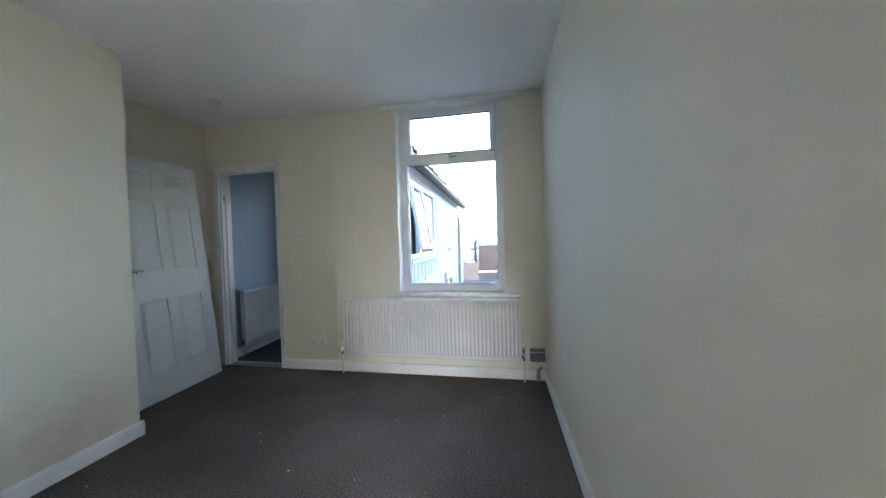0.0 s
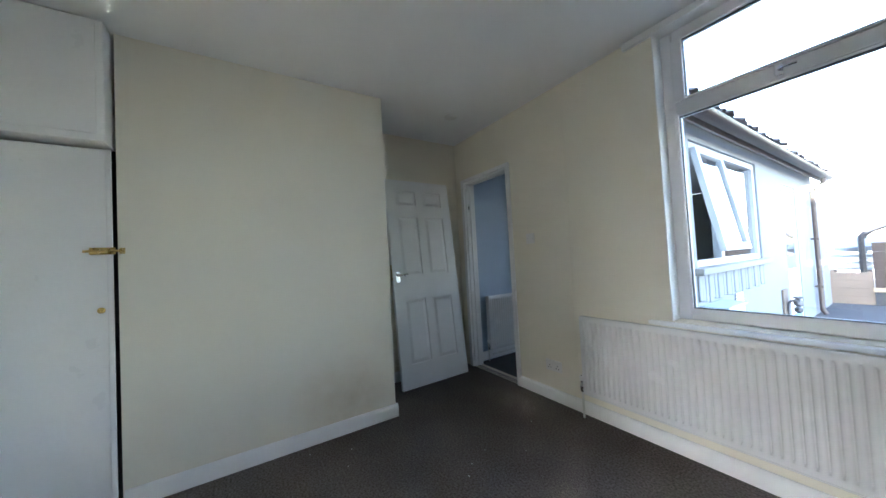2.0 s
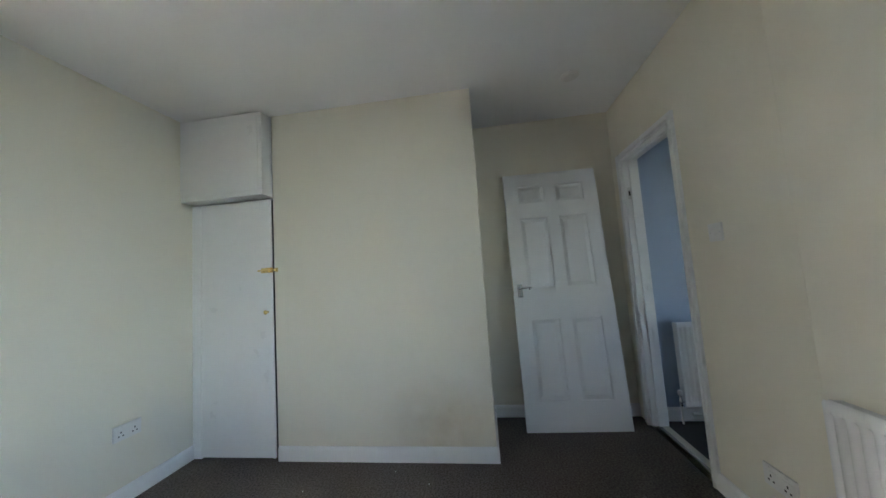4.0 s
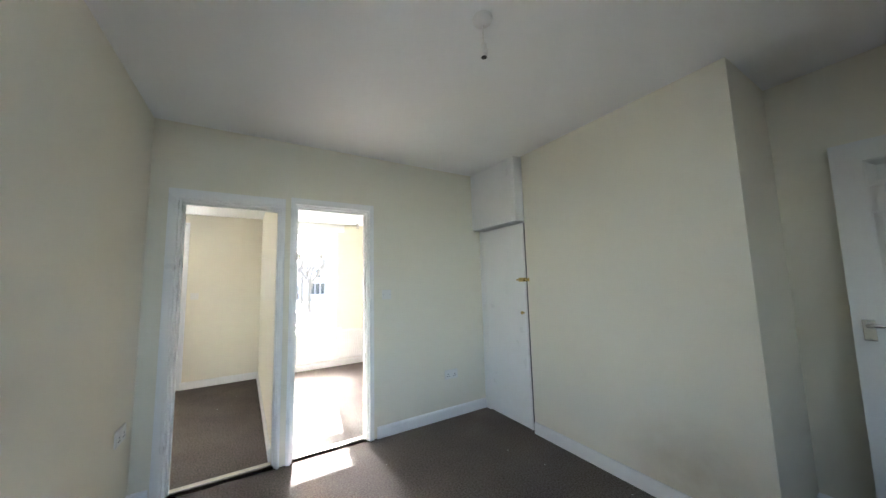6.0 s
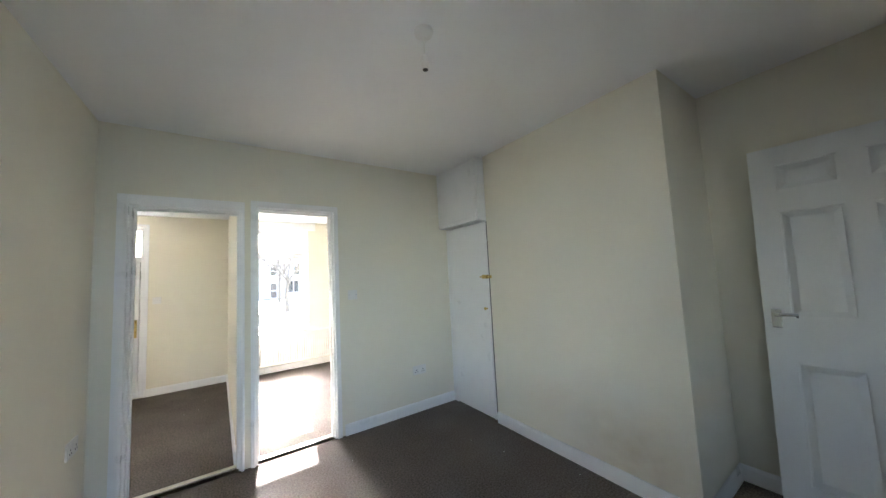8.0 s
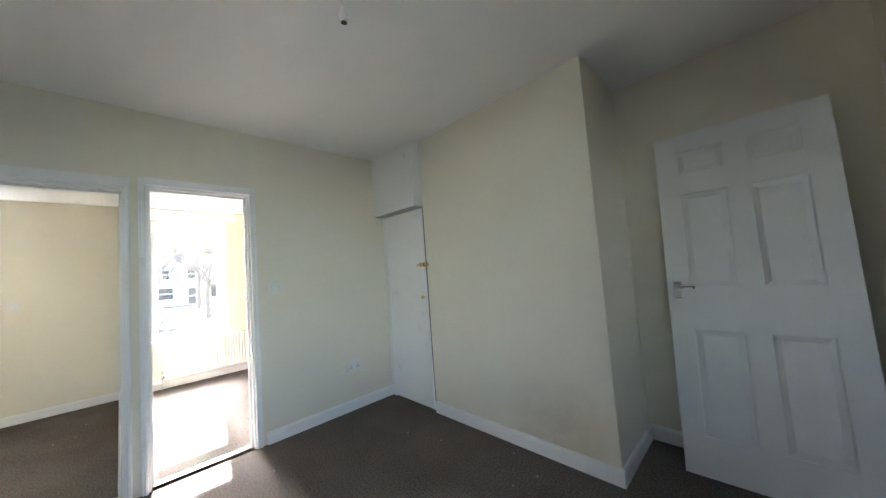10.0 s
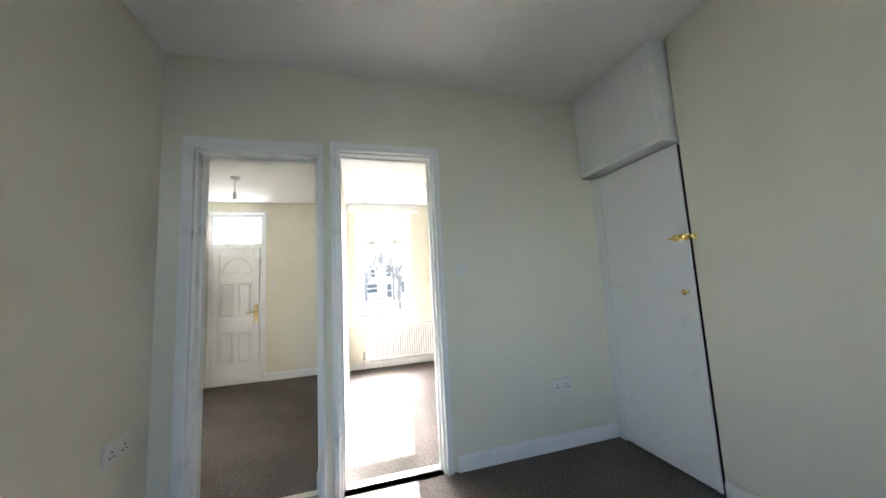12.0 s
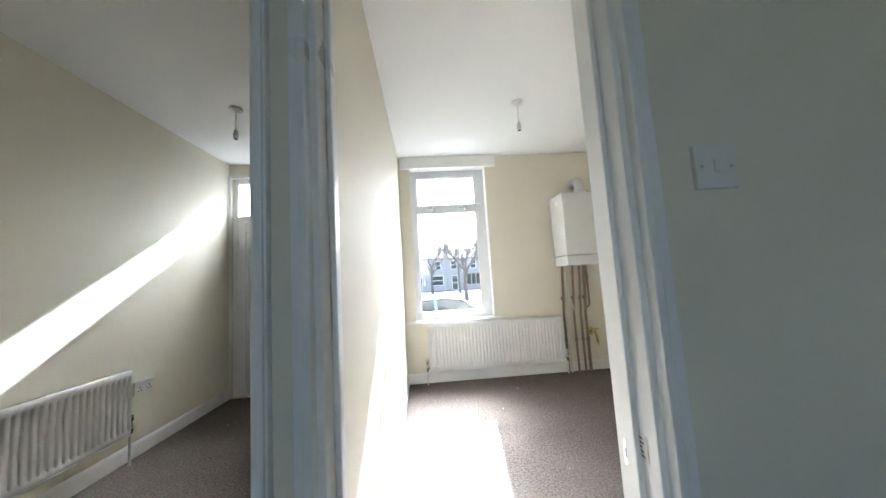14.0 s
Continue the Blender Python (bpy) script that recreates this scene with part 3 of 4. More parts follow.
part("rod", tube(blank(), [(0.013, 0.47, 1.30), (0.013, 0.615, 1.30)], 0.0065), BRASS, bolt, smooth=True)
part("thumb_grip", lathe(blank(), [(0.004, 0), (0.006, 0.014)], 10, pose(0.013, 0.505, 1.30, 0, 90, 0)), BRASS, bolt, smooth=True)
for y in (0.52, 0.555):
    part("guide", block(0.0075, 0.021, y, y + 0.008, 1.287, 1.314, bevel=0.002), BRASS, bolt)
keep = thing("bolt_keep", "small brass keep screwed to the wall edge", "bolt keep", pose(XL, 1.311, 1.285))
part("plate", block(0.0, 0.003, 0.0, 0.022, 0.0, 0.03, bevel=0.001), BRASS, keep)
part("loop", block(0.003, 0.022, 0.004, 0.014, 0.005, 0.025, bevel=0.003), BRASS, keep)
setting("trim", block(XL - 0.05, XL + 0.001, YF + 0.002, 0.712, 0, 1.826, bevel=0.003), GLOSS, "white painted strip beside the cupboard door", "trim")
# near-black block that paints the shade seen through the door's crack
setting("cupboard_shade_block", block(XL - 0.10, XL - 0.045, 0.66, 1.304, 0.002, 1.83), GAPSHADE, "near-black block painted as the shade round the cupboard door", "trim")
over = thing("overhead_cupboard", "white painted boxed cupboard up by the ceiling", "cupboard", pose(XL, YF, 1.835))
part("carcass", block(-0.10, 0.090, 0.002, 0.655, 0.0, TOP - 1.835 - 0.002, bevel=0.003), GLOSS, over)
part("front_board", block(0.0905, 0.096, 0.004, 0.628, 0.035, TOP - 1.835 - 0.006, bevel=0.002), GLOSS, over, "flush painted front board")


# ---- electrics ----
def socket_plate(m, label, double=True):
    """A flush socket on a face that looks to local -y."""
    s = thing("wall_socket", label, "socket", m, "wall sockets")
    w = 0.073 if double else 0.043
    part("plate", block(-w, w, -0.010, 0, -0.043, 0.043, bevel=0.003, seg=2), PLASTIC, s)
    for x in ((-0.036, 0.036) if double else (0,)):
        sock = part("outlet", block(x - 0.022, x + 0.022, -0.0112, -0.0095, -0.026, 0.020), PLASTIC, s)
        for dx, z0, z1, hw in ((0, -0.002, 0.008, 0.003), (-0.011, -0.020, -0.013, 0.004), (0.011, -0.020, -0.013, 0.004)):
            # dark plate painted as the shade in a pin hole
            part("pin_hole", block(x + dx - hw, x + dx + hw, -0.0118, -0.0108, z0, z1), GAPSHADE, sock)
        part("rocker", block(x - 0.008, x + 0.008, -0.0135, -0.0095, 0.022, 0.037, bevel=0.0015), PLASTIC, s)
    return s


def switch_plate(m, label, gangs=1):
    s = thing("light_switch", label, "light switch", m, "light switches")
    part("plate", block(-0.043, 0.043, -0.009, 0, -0.043, 0.043, bevel=0.003, seg=2), PLASTIC, s)
    for k in range(gangs):
        x = (k - (gangs - 1) / 2) * 0.022
        part("rocker", block(x - 0.007, x + 0.007, -0.0125, -0.0088, -0.013, 0.013, bevel=0.002), PLASTIC, s)
    for x in (-0.03, 0.03):
        part("screw", lathe(blank(), [(0.0035, 0), (0.003, 0.001)], 8, pose(x, -0.009, 0, 90)), CHROME, s)
    return s


socket_plate(pose(-1.715, YR, 0.275), "white double socket low on the rear wall")
socket_plate(pose(-1.885, YF, 0.40, 0, 0, 180), "white double socket beside the cupboard")
socket_plate(pose(XR, 0.85, 0.51, 0, 0, -90), "white double socket on the side wall")
socket_plate(pose(XH, -1.09, 0.42, 0, 0, -90), "white double socket beside the hall radiator")
switch_plate(pose(-1.875, YR, 1.30), "white light switch beside the kitchen doorway")
switch_plate(pose(-1.225, YF, 1.20, 0, 0, 180), "white light switch beside the front room doorway")
switch_plate(pose(0.48, YS, 1.19, 0, 0, 180), "white light switch beside the front door")
spur = switch_plate(pose(0.315, YR, 0.325), "small white fused outlet by the radiator")


def pendant(x, y, z, drop, label):
    """Ceiling rose, flex and an empty lamp holder."""
    p = thing("pendant_light", label, "pendant light", pose(x, y, z), "pendant lights")
    part("ceiling_rose", lathe(blank(), [(0.044, 0), (0.044, -0.008), (0.040, -0.016), (0.026, -0.022), (0.012, -0.032)], 28), PLASTIC, p, smooth=True)
    part("flex", tube(blank(), [(0, 0, -0.03), (0.002, 0.001, -drop * 0.5), (0, 0, -drop + 0.04)], 0.0032, 8), PLASTIC, p, smooth=True)
    h = part("lamp_holder", lathe(blank(), [(0.006, -drop + 0.045), (0.013, -drop + 0.036), (0.014, -drop + 0.012), (0.018, -drop + 0.010), (0.018, -drop - 0.006), (0.0145, -drop - 0.008), (0.0145, -drop - 0.022)], 20), PLASTIC, p, smooth=True)
    # dark disc painted as the shade inside the empty holder
    part("socket_mouth", lathe(blank(), [(0.012, -drop - 0.0215), (0.012, -drop - 0.0235)], 16), GAPSHADE, h)
    return p


pendant(-1.030, 2.345, TOP, 0.160, "white ceiling pendant with a bare empty lamp holder")
pendant(0.60, -0.98, LOW, 0.20, "white hall pendant with a bare empty lamp holder")
pendant(-1.42, -0.98, LOW, 0.20, "white front room pendant with an empty lamp holder")
cl = thing("ceiling_cover", "round white blanking cover flat on the alcove ceiling", "ceiling cover", pose(-2.32, 3.455, TOP))
part("rim", lathe(blank(), [(0.058, 0), (0.058, -0.006), (0.050, -0.012)], 28), PLASTIC, cl, smooth=True)
part("disc", lathe(blank(), [(0.044, -0.0115), (0.042, -0.016), (0.01, -0.017)], 28), PLASTIC, cl, smooth=True)

# ---- gas cock and grille beside the radiator ----
gr = thing("floor_level_grille", "small rusty slotted vent grille beside the radiator", "vent", pose(0.325, YR, 0.155))
part("frame", block(-0.065, 0.065, -0.010, 0, 0, 0.115, bevel=0.002), STAIN, gr)
# dark plate painted as the shade behind the slats
part("backing", block(-0.060, 0.060, -0.0112, -0.0102, 0.005, 0.110), GAPSHADE, gr)
for k in range(10):
    part("slat", block(-0.060, 0.060, -0.017, -0.0105, 0.007 + k * 0.0105, 0.012 + k * 0.0105, bevel=0.001), PIPEWHITE if k == 7 else STAIN, gr)
pl = thing("pipe_stub", "copper pipe stub with peeling tape by the skirting", "pipe", pose(0.325, YR - 0.035, 0))
part("stub", tube(blank(), [(0, 0, 0), (0, 0, 0.06)] + bend((0, 0, 0.06), (0, 0, 0.10), (0.03, 0, 0.12)), 0.009), COPPER, pl, smooth=True)
part("tape", lathe(blank(), [(0.013, 0.01), (0.017, 0.04), (0.012, 0.10)], 12), TAPE, pl, "brown peeling tape")

# ---- hall: front door ----
fd = thing("front_door", "white plastic panelled front door with fanlight, shut", "door", pose((HALL_DOOR[0] + HALL_DOOR[1]) / 2, YS - 0.03, 0, 0, 0, 180))
hw = (HALL_DOOR[1] - HALL_DOOR[0]) / 2
fr = blank()
box(fr, -hw, -hw + 0.05, 0, 0.07, 0, 2.15, bevel=0.004)
box(fr, hw - 0.05, hw, 0, 0.07, 0, 2.15, bevel=0.004)
box(fr, -hw + 0.05, hw - 0.05, 0, 0.07, 2.10, 2.15, bevel=0.004)
box(fr, -hw + 0.05, hw - 0.05, 0, 0.07, 1.70, 1.765, bevel=0.004)
box(fr, -hw + 0.05, hw - 0.05, 0, 0.07, 0, 0.045, bevel=0.004)
for q in ((-hw + 0.048, -hw + 0.075, 0.045, 1.70), (hw - 0.075, hw - 0.048, 0.045, 1.70), (-hw + 0.075, hw - 0.075, 0.043, 0.068), (-hw + 0.075, hw - 0.075, 1.675, 1.702)):
    box(fr, q[0], q[1], 0.052, 0.069, q[2], q[3])
part("door_frame", fr, UPVC, fd)
fan = part("fanlight_pane", block(-hw + 0.045, hw - 0.045, 0.030, 0.036, 1.76, 2.105), GLASS, fd, "clear fanlight pane")
fan.visible_shadow = False
lf = blank()
lw = hw - 0.055
for a, b, c, d in ((-lw, -lw + 0.072, 0.05, 1.695), (lw - 0.072, lw, 0.05, 1.695), (-lw + 0.072, lw - 0.072, 0.05, 0.13), (-lw + 0.072, lw - 0.072, 1.60, 1.695)):
    box(lf, a, b, -0.012, 0.05, c, d, bevel=0.004)
box(lf, -lw + 0.06, lw - 0.06, 0.0, 0.045, 0.11, 1.62)
part("leaf", lf, UPVC, fd)
for c, d in ((0.257, 0.634), (0.82, 1.245)):
    for a, b in ((-0.168, -0.03), (0.03, 0.168)):
        part("panel", panel_bm(a, b, c, d, -0.012, 0.012, 0.022), UPVC, fd)
        rim = blank()
        for q in ((a - 0.01, a, c - 0.01, d + 0.01), (b, b + 0.01, c - 0.01, d + 0.01), (a, b, c - 0.01, c), (a, b, d, d + 0.01)):
            box(rim, q[0], q[1], -0.009, 0.001, q[2], q[3])
        part("moulding", rim, UPVC, fd)
arch = [Vector((0.165 * math.cos(t), -0.003, 1.37 + 0.19 * math.sin(t))) for t in (math.pi * i / 16 for i in range(17))]
part("arch_moulding", tube(blank(), arch, 0.009, 8), UPVC, fd, smooth=True)
part("arch_moulding", tube(blank(), [(-0.17, -0.003, 1.37), (-0.03, -0.003, 1.37)] + [Vector((0.03 * math.cos(t), -0.003, 1.37 + 0.03 * math.sin(t))) for t in (math.pi - math.pi * i / 8 for i in range(9))] + [(0.17, -0.003, 1.37)], 0.008, 8), UPVC, fd, smooth=True)
lever_handle(fd, lw - 0.035, -0.012, 0.85, -1, BRASS, 0.22)
for z in (0.22, 0.82, 1.45):
    part("hinge", lathe(blank(), [(0.010, 0), (0.010, 0.085)], 12, pose(-lw - 0.004, -0.012, z)), UPVC, fd, smooth=True)
for x in (HALL_DOOR[0] - 0.030, HALL_DOOR[1]):
    setting("trim", block(x, x + 0.024 if x > 1 else x + 0.030, YS + 0.0005, YS + 0.012, 0, 2.18, bevel=0.002), UPVC, "white trim beside the front door", "trim")
setting("trim", block(HALL_DOOR[0], HALL_DOOR[1], YS + 0.0005, YS + 0.012, 2.15, 2.18, bevel=0.002), UPVC, "white trim over the front door", "trim")

# ---- front room: boiler and its pipes ----
bo = thing("boiler", "white wall-hung gas boiler with flue elbow", "boiler", pose(-2.245, YS, 1.065, 0, 0, 180))
part("casing", block(-0.215, 0.215, -0.30, -0.012, 0.10, 0.715, bevel=0.010, seg=3), ENAMEL, bo, smooth=True)
part("control_flap", block(-0.213, 0.213, -0.296, -0.012, 0.0, 0.097, bevel=0.010, seg=3), ENAMEL, bo, smooth=True)
part("wall_plate", block(-0.19, 0.19, -0.012, 0.0, 0.02, 0.72), STAIN, bo)
part("flue", tube(blank(), [(0.06, -0.14, 0.74), (0.06, -0.14, 0.79)] + bend((0.06, -0.14, 0.79), (0.06, -0.14, 0.87), (0.06, -0.06, 0.87)) + [(0.06, 0.0, 0.87)], 0.050, 20), ENAMEL, bo, "white flue elbow into the wall", smooth=True)
part("flue_collar", lathe(blank(), [(0.062, 0.735), (0.062, 0.760), (0.055, 0.765)], 24, pose(0.06, -0.14, 0)), ENAMEL, bo, smooth=True)
part("vent_cap", lathe(blank(), [(0.010, 0.74), (0.010, 0.775), (0.006, 0.78)], 12, pose(0.165, -0.10, 0)), BRASS, bo, smooth=True)
part("badge", block(0.09, 0.155, -0.3015, -0.299, 0.655, 0.668), SILVERPRINT, bo, "small grey printed mark")
part("badge", lathe(blank(), [(0.016, 0), (0.001, 0.001)], 3, pose(0.135, -0.3005, 0.69, 90, 20)), SILVERPRINT, bo, "small grey printed mark")
for k, (x, y, low, mat, r) in enumerate(((-2.055, -0.05, 0, COPPER, 0.011), (-2.092, -0.05, 0, PIPEWHITE, 0.009), (-2.162, -0.05, 0, COPPER, 0.011), (-2.232, -0.05, 0, COPPER, 0.011), (-2.285, -0.05, 0, COPPER, 0.014), (-2.335, -0.05, 0.62, COPPER, 0.011))):
    pp = thing("boiler_pipe", "bare copper boiler pipe clipped to the wall" if mat is COPPER else "white plastic drain pipe under the boiler", "pipe", pose(x, YS - y, low), "boiler pipes")
    top = 1.06 - low
    if low:
        part("pipe", tube(blank(), bend((0.05, 0, 0.02), (0, 0, 0), (0, 0, 0.08)) + [(0, 0, top)], r, 10), mat, pp, smooth=True)
    else:
        part("pipe", tube(blank(), [(0, 0, 0), (0, 0, top * 0.55), (0.004, 0.02, top * 0.62), (0, 0.06, top)], r, 10), mat, pp, smooth=True)
    for z in (0.30, 0.72):
        if z < top:
            part("joint", lathe(blank(), [(r + 0.001, z), (r + 0.004, z + 0.006), (r + 0.004, z + 0.030), (r + 0.001, z + 0.036)], 10), mat, pp, smooth=True)
gv = thing("gas_valve", "brass gas valve with lever on the boiler pipe", "valve", pose(-2.315, YS + 0.06, 0.36))
part("valve_body", lathe(blank(), [(0.010, 0), (0.020, 0.015), (0.020, 0.06), (0.010, 0.075)], 10), BRASS, gv, smooth=True)
part("valve_lever", block(-0.075, 0.01, 0.018, 0.026, 0.045, 0.065, bevel=0.003), BRASS, gv)
part("test_nipple", tube(blank(), [(-0.04, 0.01, 0.045), (-0.05, 0.02, -0.06), (-0.055, 0.02, -0.10)], [0.016, 0.014, 0.005]), BRASS, gv, smooth=True)
switch_plate(pose(-2.43, YS, 0.98, 0, 0, 180), "white switched spur under the boiler")
wire = tube(blank(), [Vector((-2.06 - 0.20 * t, YS + 0.05 + 0.05 * math.sin(t * 3), 1.06 - 0.45 * math.sin(t * math.pi) ** 2)) for t in (i / 14 for i in range(15))], 0.0035, 6)
tagged(part("boiler_cable", wire, PIPEWHITE, smooth=True), "thin white cable looping below the boiler", "cable")

# ---- specks on the carpet ----
sp = blank()
for k in range(46):
    x, y = random.uniform(-2.2, 0.2), random.uniform(0.75, 3.6)
    if k > 30:
        x, y = random.choice((random.uniform(-2.2, -0.6), random.uniform(-0.2, 1.1))), random.uniform(-1.7, 0.3)
    s = random.uniform(0.002, 0.005)
    box(sp, x, x + s * random.uniform(1, 2.5), y, y + s, 0.0005, 0.003)
tagged(part("carpet_fluff", sp, PAPER), "scattered pale crumbs and fluff on the carpet", "litter", kind="stuff")

# ---- yard ----
ground = blank()
box(ground, -400, 400, -400, 400, GROUND - 0.5, GROUND)
setting("ground", ground, ASPHALT, "open ground round the house", "ground")
# Grey yard, darkened in colour against overexposure and bounced light.
setting("yard_paving", block(-1.3, 8.0, YR + 0.182, 30, GROUND, -0.10), ASPHALT, "yard surface behind the house, darkened against overexposure", "pavement")

kwin = thing("kitchen_window", "white plastic kitchen window with one casement propped open", "window", pose(XK1 + 0.15, 0, 0), kind="structure")
y0, y1, z0, z1 = KW
kf = blank()
for a, b, c, d in ((y0, y0 + 0.06, z0, z1), (y1 - 0.06, y1, z0, z1), (y0 + 0.06, y1 - 0.06, z0, z0 + 0.06), (y0 + 0.06, y1 - 0.06, z1 - 0.06, z1), (5.83, 5.90, z0 + 0.06, z1 - 0.06)):
    box(kf, -0.09, -0.02, a, b, c, d, bevel=0.004)
part("window_frame", kf, GREYUPVC, kwin)
pane = part("pane", block(-0.060, -0.054, 5.895, y1 - 0.055, z0 + 0.055, z1 - 0.055), GLASS, kwin)
pane.visible_shadow = False
hinge = pose(-0.02, 0, z1 - 0.07, 0, -10, 0)
cb = blank()
for a, b, c, d in ((y0 + 0.05, y0 + 0.11, -0.94, 0), (5.79, 5.85, -0.94, 0), (y0 + 0.11, 5.79, -0.94, -0.88), (y0 + 0.11, 5.79, -0.06, 0)):
    box(cb, 0, 0.05, a, b, c, d, bevel=0.004)
cb.transform(hinge)
casement = part("casement", cb, GREYUPVC, kwin, "open top-hung casement")
gb = block(0.022, 0.028, y0 + 0.105, 5.795, -0.885, -0.055)
gb.transform(hinge)
pane = part("pane", gb, GLASS, casement)
pane.visible_shadow = False
part("window_sill", block(-0.02, 0.07, y0 - 0.08, y1 + 0.08, z0 - 0.06, z0 - 0.002, bevel=0.006), CONCRETE, kwin, "white painted stone sill")
for k in range(27):
    a = y0 - 0.04 + k * 0.073
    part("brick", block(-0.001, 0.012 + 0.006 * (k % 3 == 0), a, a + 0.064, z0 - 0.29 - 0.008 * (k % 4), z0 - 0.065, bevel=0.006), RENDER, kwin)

kd = thing("back_door", "pale blue painted back door, shut", "door", pose(XK1 + 0.15, 0, 0))
kfb = blank()
y0, y1 = KD[:2]
for a, b, c, d in ((y0, y0 + 0.06, -0.1, 1.95), (y1 - 0.06, y1, -0.1, 1.95), (y0 + 0.06, y1 - 0.06, 1.89, 1.95)):
    box(kfb, -0.09, -0.01, a, b, c, d, bevel=0.004)
part("door_frame", kfb, GREYUPVC, kd)
part("leaf", block(-0.075, -0.03, y0 + 0.06, y1 - 0.06, -0.095, 1.89, bevel=0.004), BLUEPAINT, kd)
part("panel", block(-0.029, -0.022, y0 + 0.14, y1 - 0.14, 0.1, 0.75, bevel=0.006), UPVC, kd)
p = part("pane", block(-0.029, -0.024, y0 + 0.14, y1 - 0.14, 0.95, 1.75, bevel=0.001), CARGLASS, kd)
part("door_handle", tube(blank(), [(-0.03, y0 + 0.10, 0.95), (0.01, y0 + 0.10, 0.95), (0.01, y0 + 0.19, 0.95)], 0.008), CHROME, kd)

roof = thing("kitchen_roof", "brown tiled lean-to roof with gutter on the kitchen wing", "roof", pose(XK1 + 0.15, 0, 0), kind="structure")
EZ = 2.25
sl = blank()
v = [sl.verts.new(p) for p in ((0.10, YR + 0.182, EZ - 0.01), (0.10, YK + 0.2, EZ - 0.01), (-1.9, YK + 0.2, EZ + 0.95), (-1.9, YR + 0.182, EZ + 0.95))]
sl.faces.new(v)
bmesh.ops.solidify(sl, geom=sl.faces[:], thickness=0.06)
part("roof_deck", sl, TIMBER, roof)
part("fascia", block(0.10, 0.125, YR + 0.284, YK + 0.2, EZ - 0.10, EZ - 0.02, bevel=0.003), BROWNPVC, roof)
gut = blank()
N = 8
for yy in (YR + 0.29, YK + 0.25):
    for i in range(N + 1):
        t = math.pi * i / N
        gut.verts.new((0.19 - 0.06 * math.cos(t), yy, EZ - 0.03 - 0.06 * math.sin(t)))
gut.verts.ensure_lookup_table()
for i in range(N):
    gut.faces.new([gut.verts[j] for j in (i, i + 1, N + 2 + i, N + 1 + i)])
bmesh.ops.solidify(gut, geom=gut.faces[:], thickness=0.004)
part("gutter", gut, BROWNPVC, roof, "brown half-round gutter", smooth=True)
tile_mesh = None
for k in range(40):
    for j in range(5):
        if tile_mesh is None:
            tb = blank()
            ring = [(0, 0.0), (0.035, 0.028), (0.075, 0.030), (0.10, 0.006), (0.16, 0.0)]
            f0 = [tb.verts.new((0.0, y, z + 0.012)) for y, z in ring]
            f1 = [tb.verts.new((-0.30, y, z)) for y, z in ring]
            for i in range(4):
                tb.faces.new((f0[i], f0[i + 1], f1[i + 1], f1[i]))
            bmesh.ops.solidify(tb, geom=tb.faces[:], thickness=0.012)
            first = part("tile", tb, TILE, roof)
            tile_mesh = first.data
            o = first
        else:
            o = new("tile", tile_mesh)
            o.parent = roof
        o.matrix_basis = pose(0.19 - 0.255 * j + (random.uniform(-0.03, 0.03) if j == 0 else 0), YR + 0.30 + k * 0.155, EZ + 0.035 + 0.122 * j + random.uniform(-0.008, 0.012), random.uniform(-3, 3), 25.6 + random.uniform(-2, 2), random.uniform(-3, 3))

dp = thing("downpipe", "brown plastic downpipe at the kitchen corner", "downpipe", pose(XK1 + 0.15, 9.95, 0))
part("pipe", tube(blank(), [(0.19, 0, EZ - 0.09), (0.19, 0, EZ - 0.16), (0.06, 0, EZ - 0.30), (0.06, 0, -0.02), (0.10, 0, -0.09)], 0.034, 14), BROWNPVC, dp, smooth=True)
for z in (0.35, 1.15):
    part("clip", block(0, 0.10, -0.042, 0.042, z, z + 0.03, bevel=0.004), BROWNPVC, dp)
mb = thing("gas_meter_box", "pale grey meter box on the kitchen wall", "meter box", pose(XK1 + 0.151, 5.15, 0.30))
part("casing", block(0, 0.17, 0, 0.46, 0, 0.32, bevel=0.006), METERBOX, mb)
part("lid", block(-0.0, 0.19, -0.01, 0.47, 0.322, 0.345, bevel=0.006), METERBOX, mb)
part("door", block(0.1705, 0.176, 0.02, 0.44, 0.02, 0.30, bevel=0.003), METERBOX, mb)
av = thing("air_brick", "white slotted air brick in the kitchen wall", "vent", pose(XK1 + 0.151, 6.0, 0.52))
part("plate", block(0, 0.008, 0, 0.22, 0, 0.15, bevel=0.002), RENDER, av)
for k in range(5):
    part("slat", block(0.008, 0.016, 0.01, 0.21, 0.012 + k * 0.028, 0.026 + k * 0.028), UPVC, av)
tap = thing("outside_tap", "weathered outside tap and pipework by the back door", "tap", pose(XK1 + 0.151, 7.85, 0.10))
part("backboard", block(0, 0.02, -0.08, 0.14, 0.0, 0.42, bevel=0.003), TIMBER, tap)
part("pipe", tube(blank(), [(0.04, 0.0, -0.2), (0.04, 0.0, 0.20)] + bend((0.04, 0, 0.20), (0.04, 0, 0.30), (0.14, 0.02, 0.28)), 0.014), WATER, tap, smooth=True)
part("valve", lathe(blank(), [(0.02, 0), (0.045, 0.02), (0.045, 0.07), (0.02, 0.10), (0.05, 0.11), (0.05, 0.125)], 12, pose(0.12, 0.05, 0.20)), WATER, tap, smooth=True)
part("valve", lathe(blank(), [(0.02, 0), (0.04, 0.02), (0.04, 0.06), (0.02, 0.08)], 12, pose(0.10, 0.16, 0.10)), WATER, tap, smooth=True)

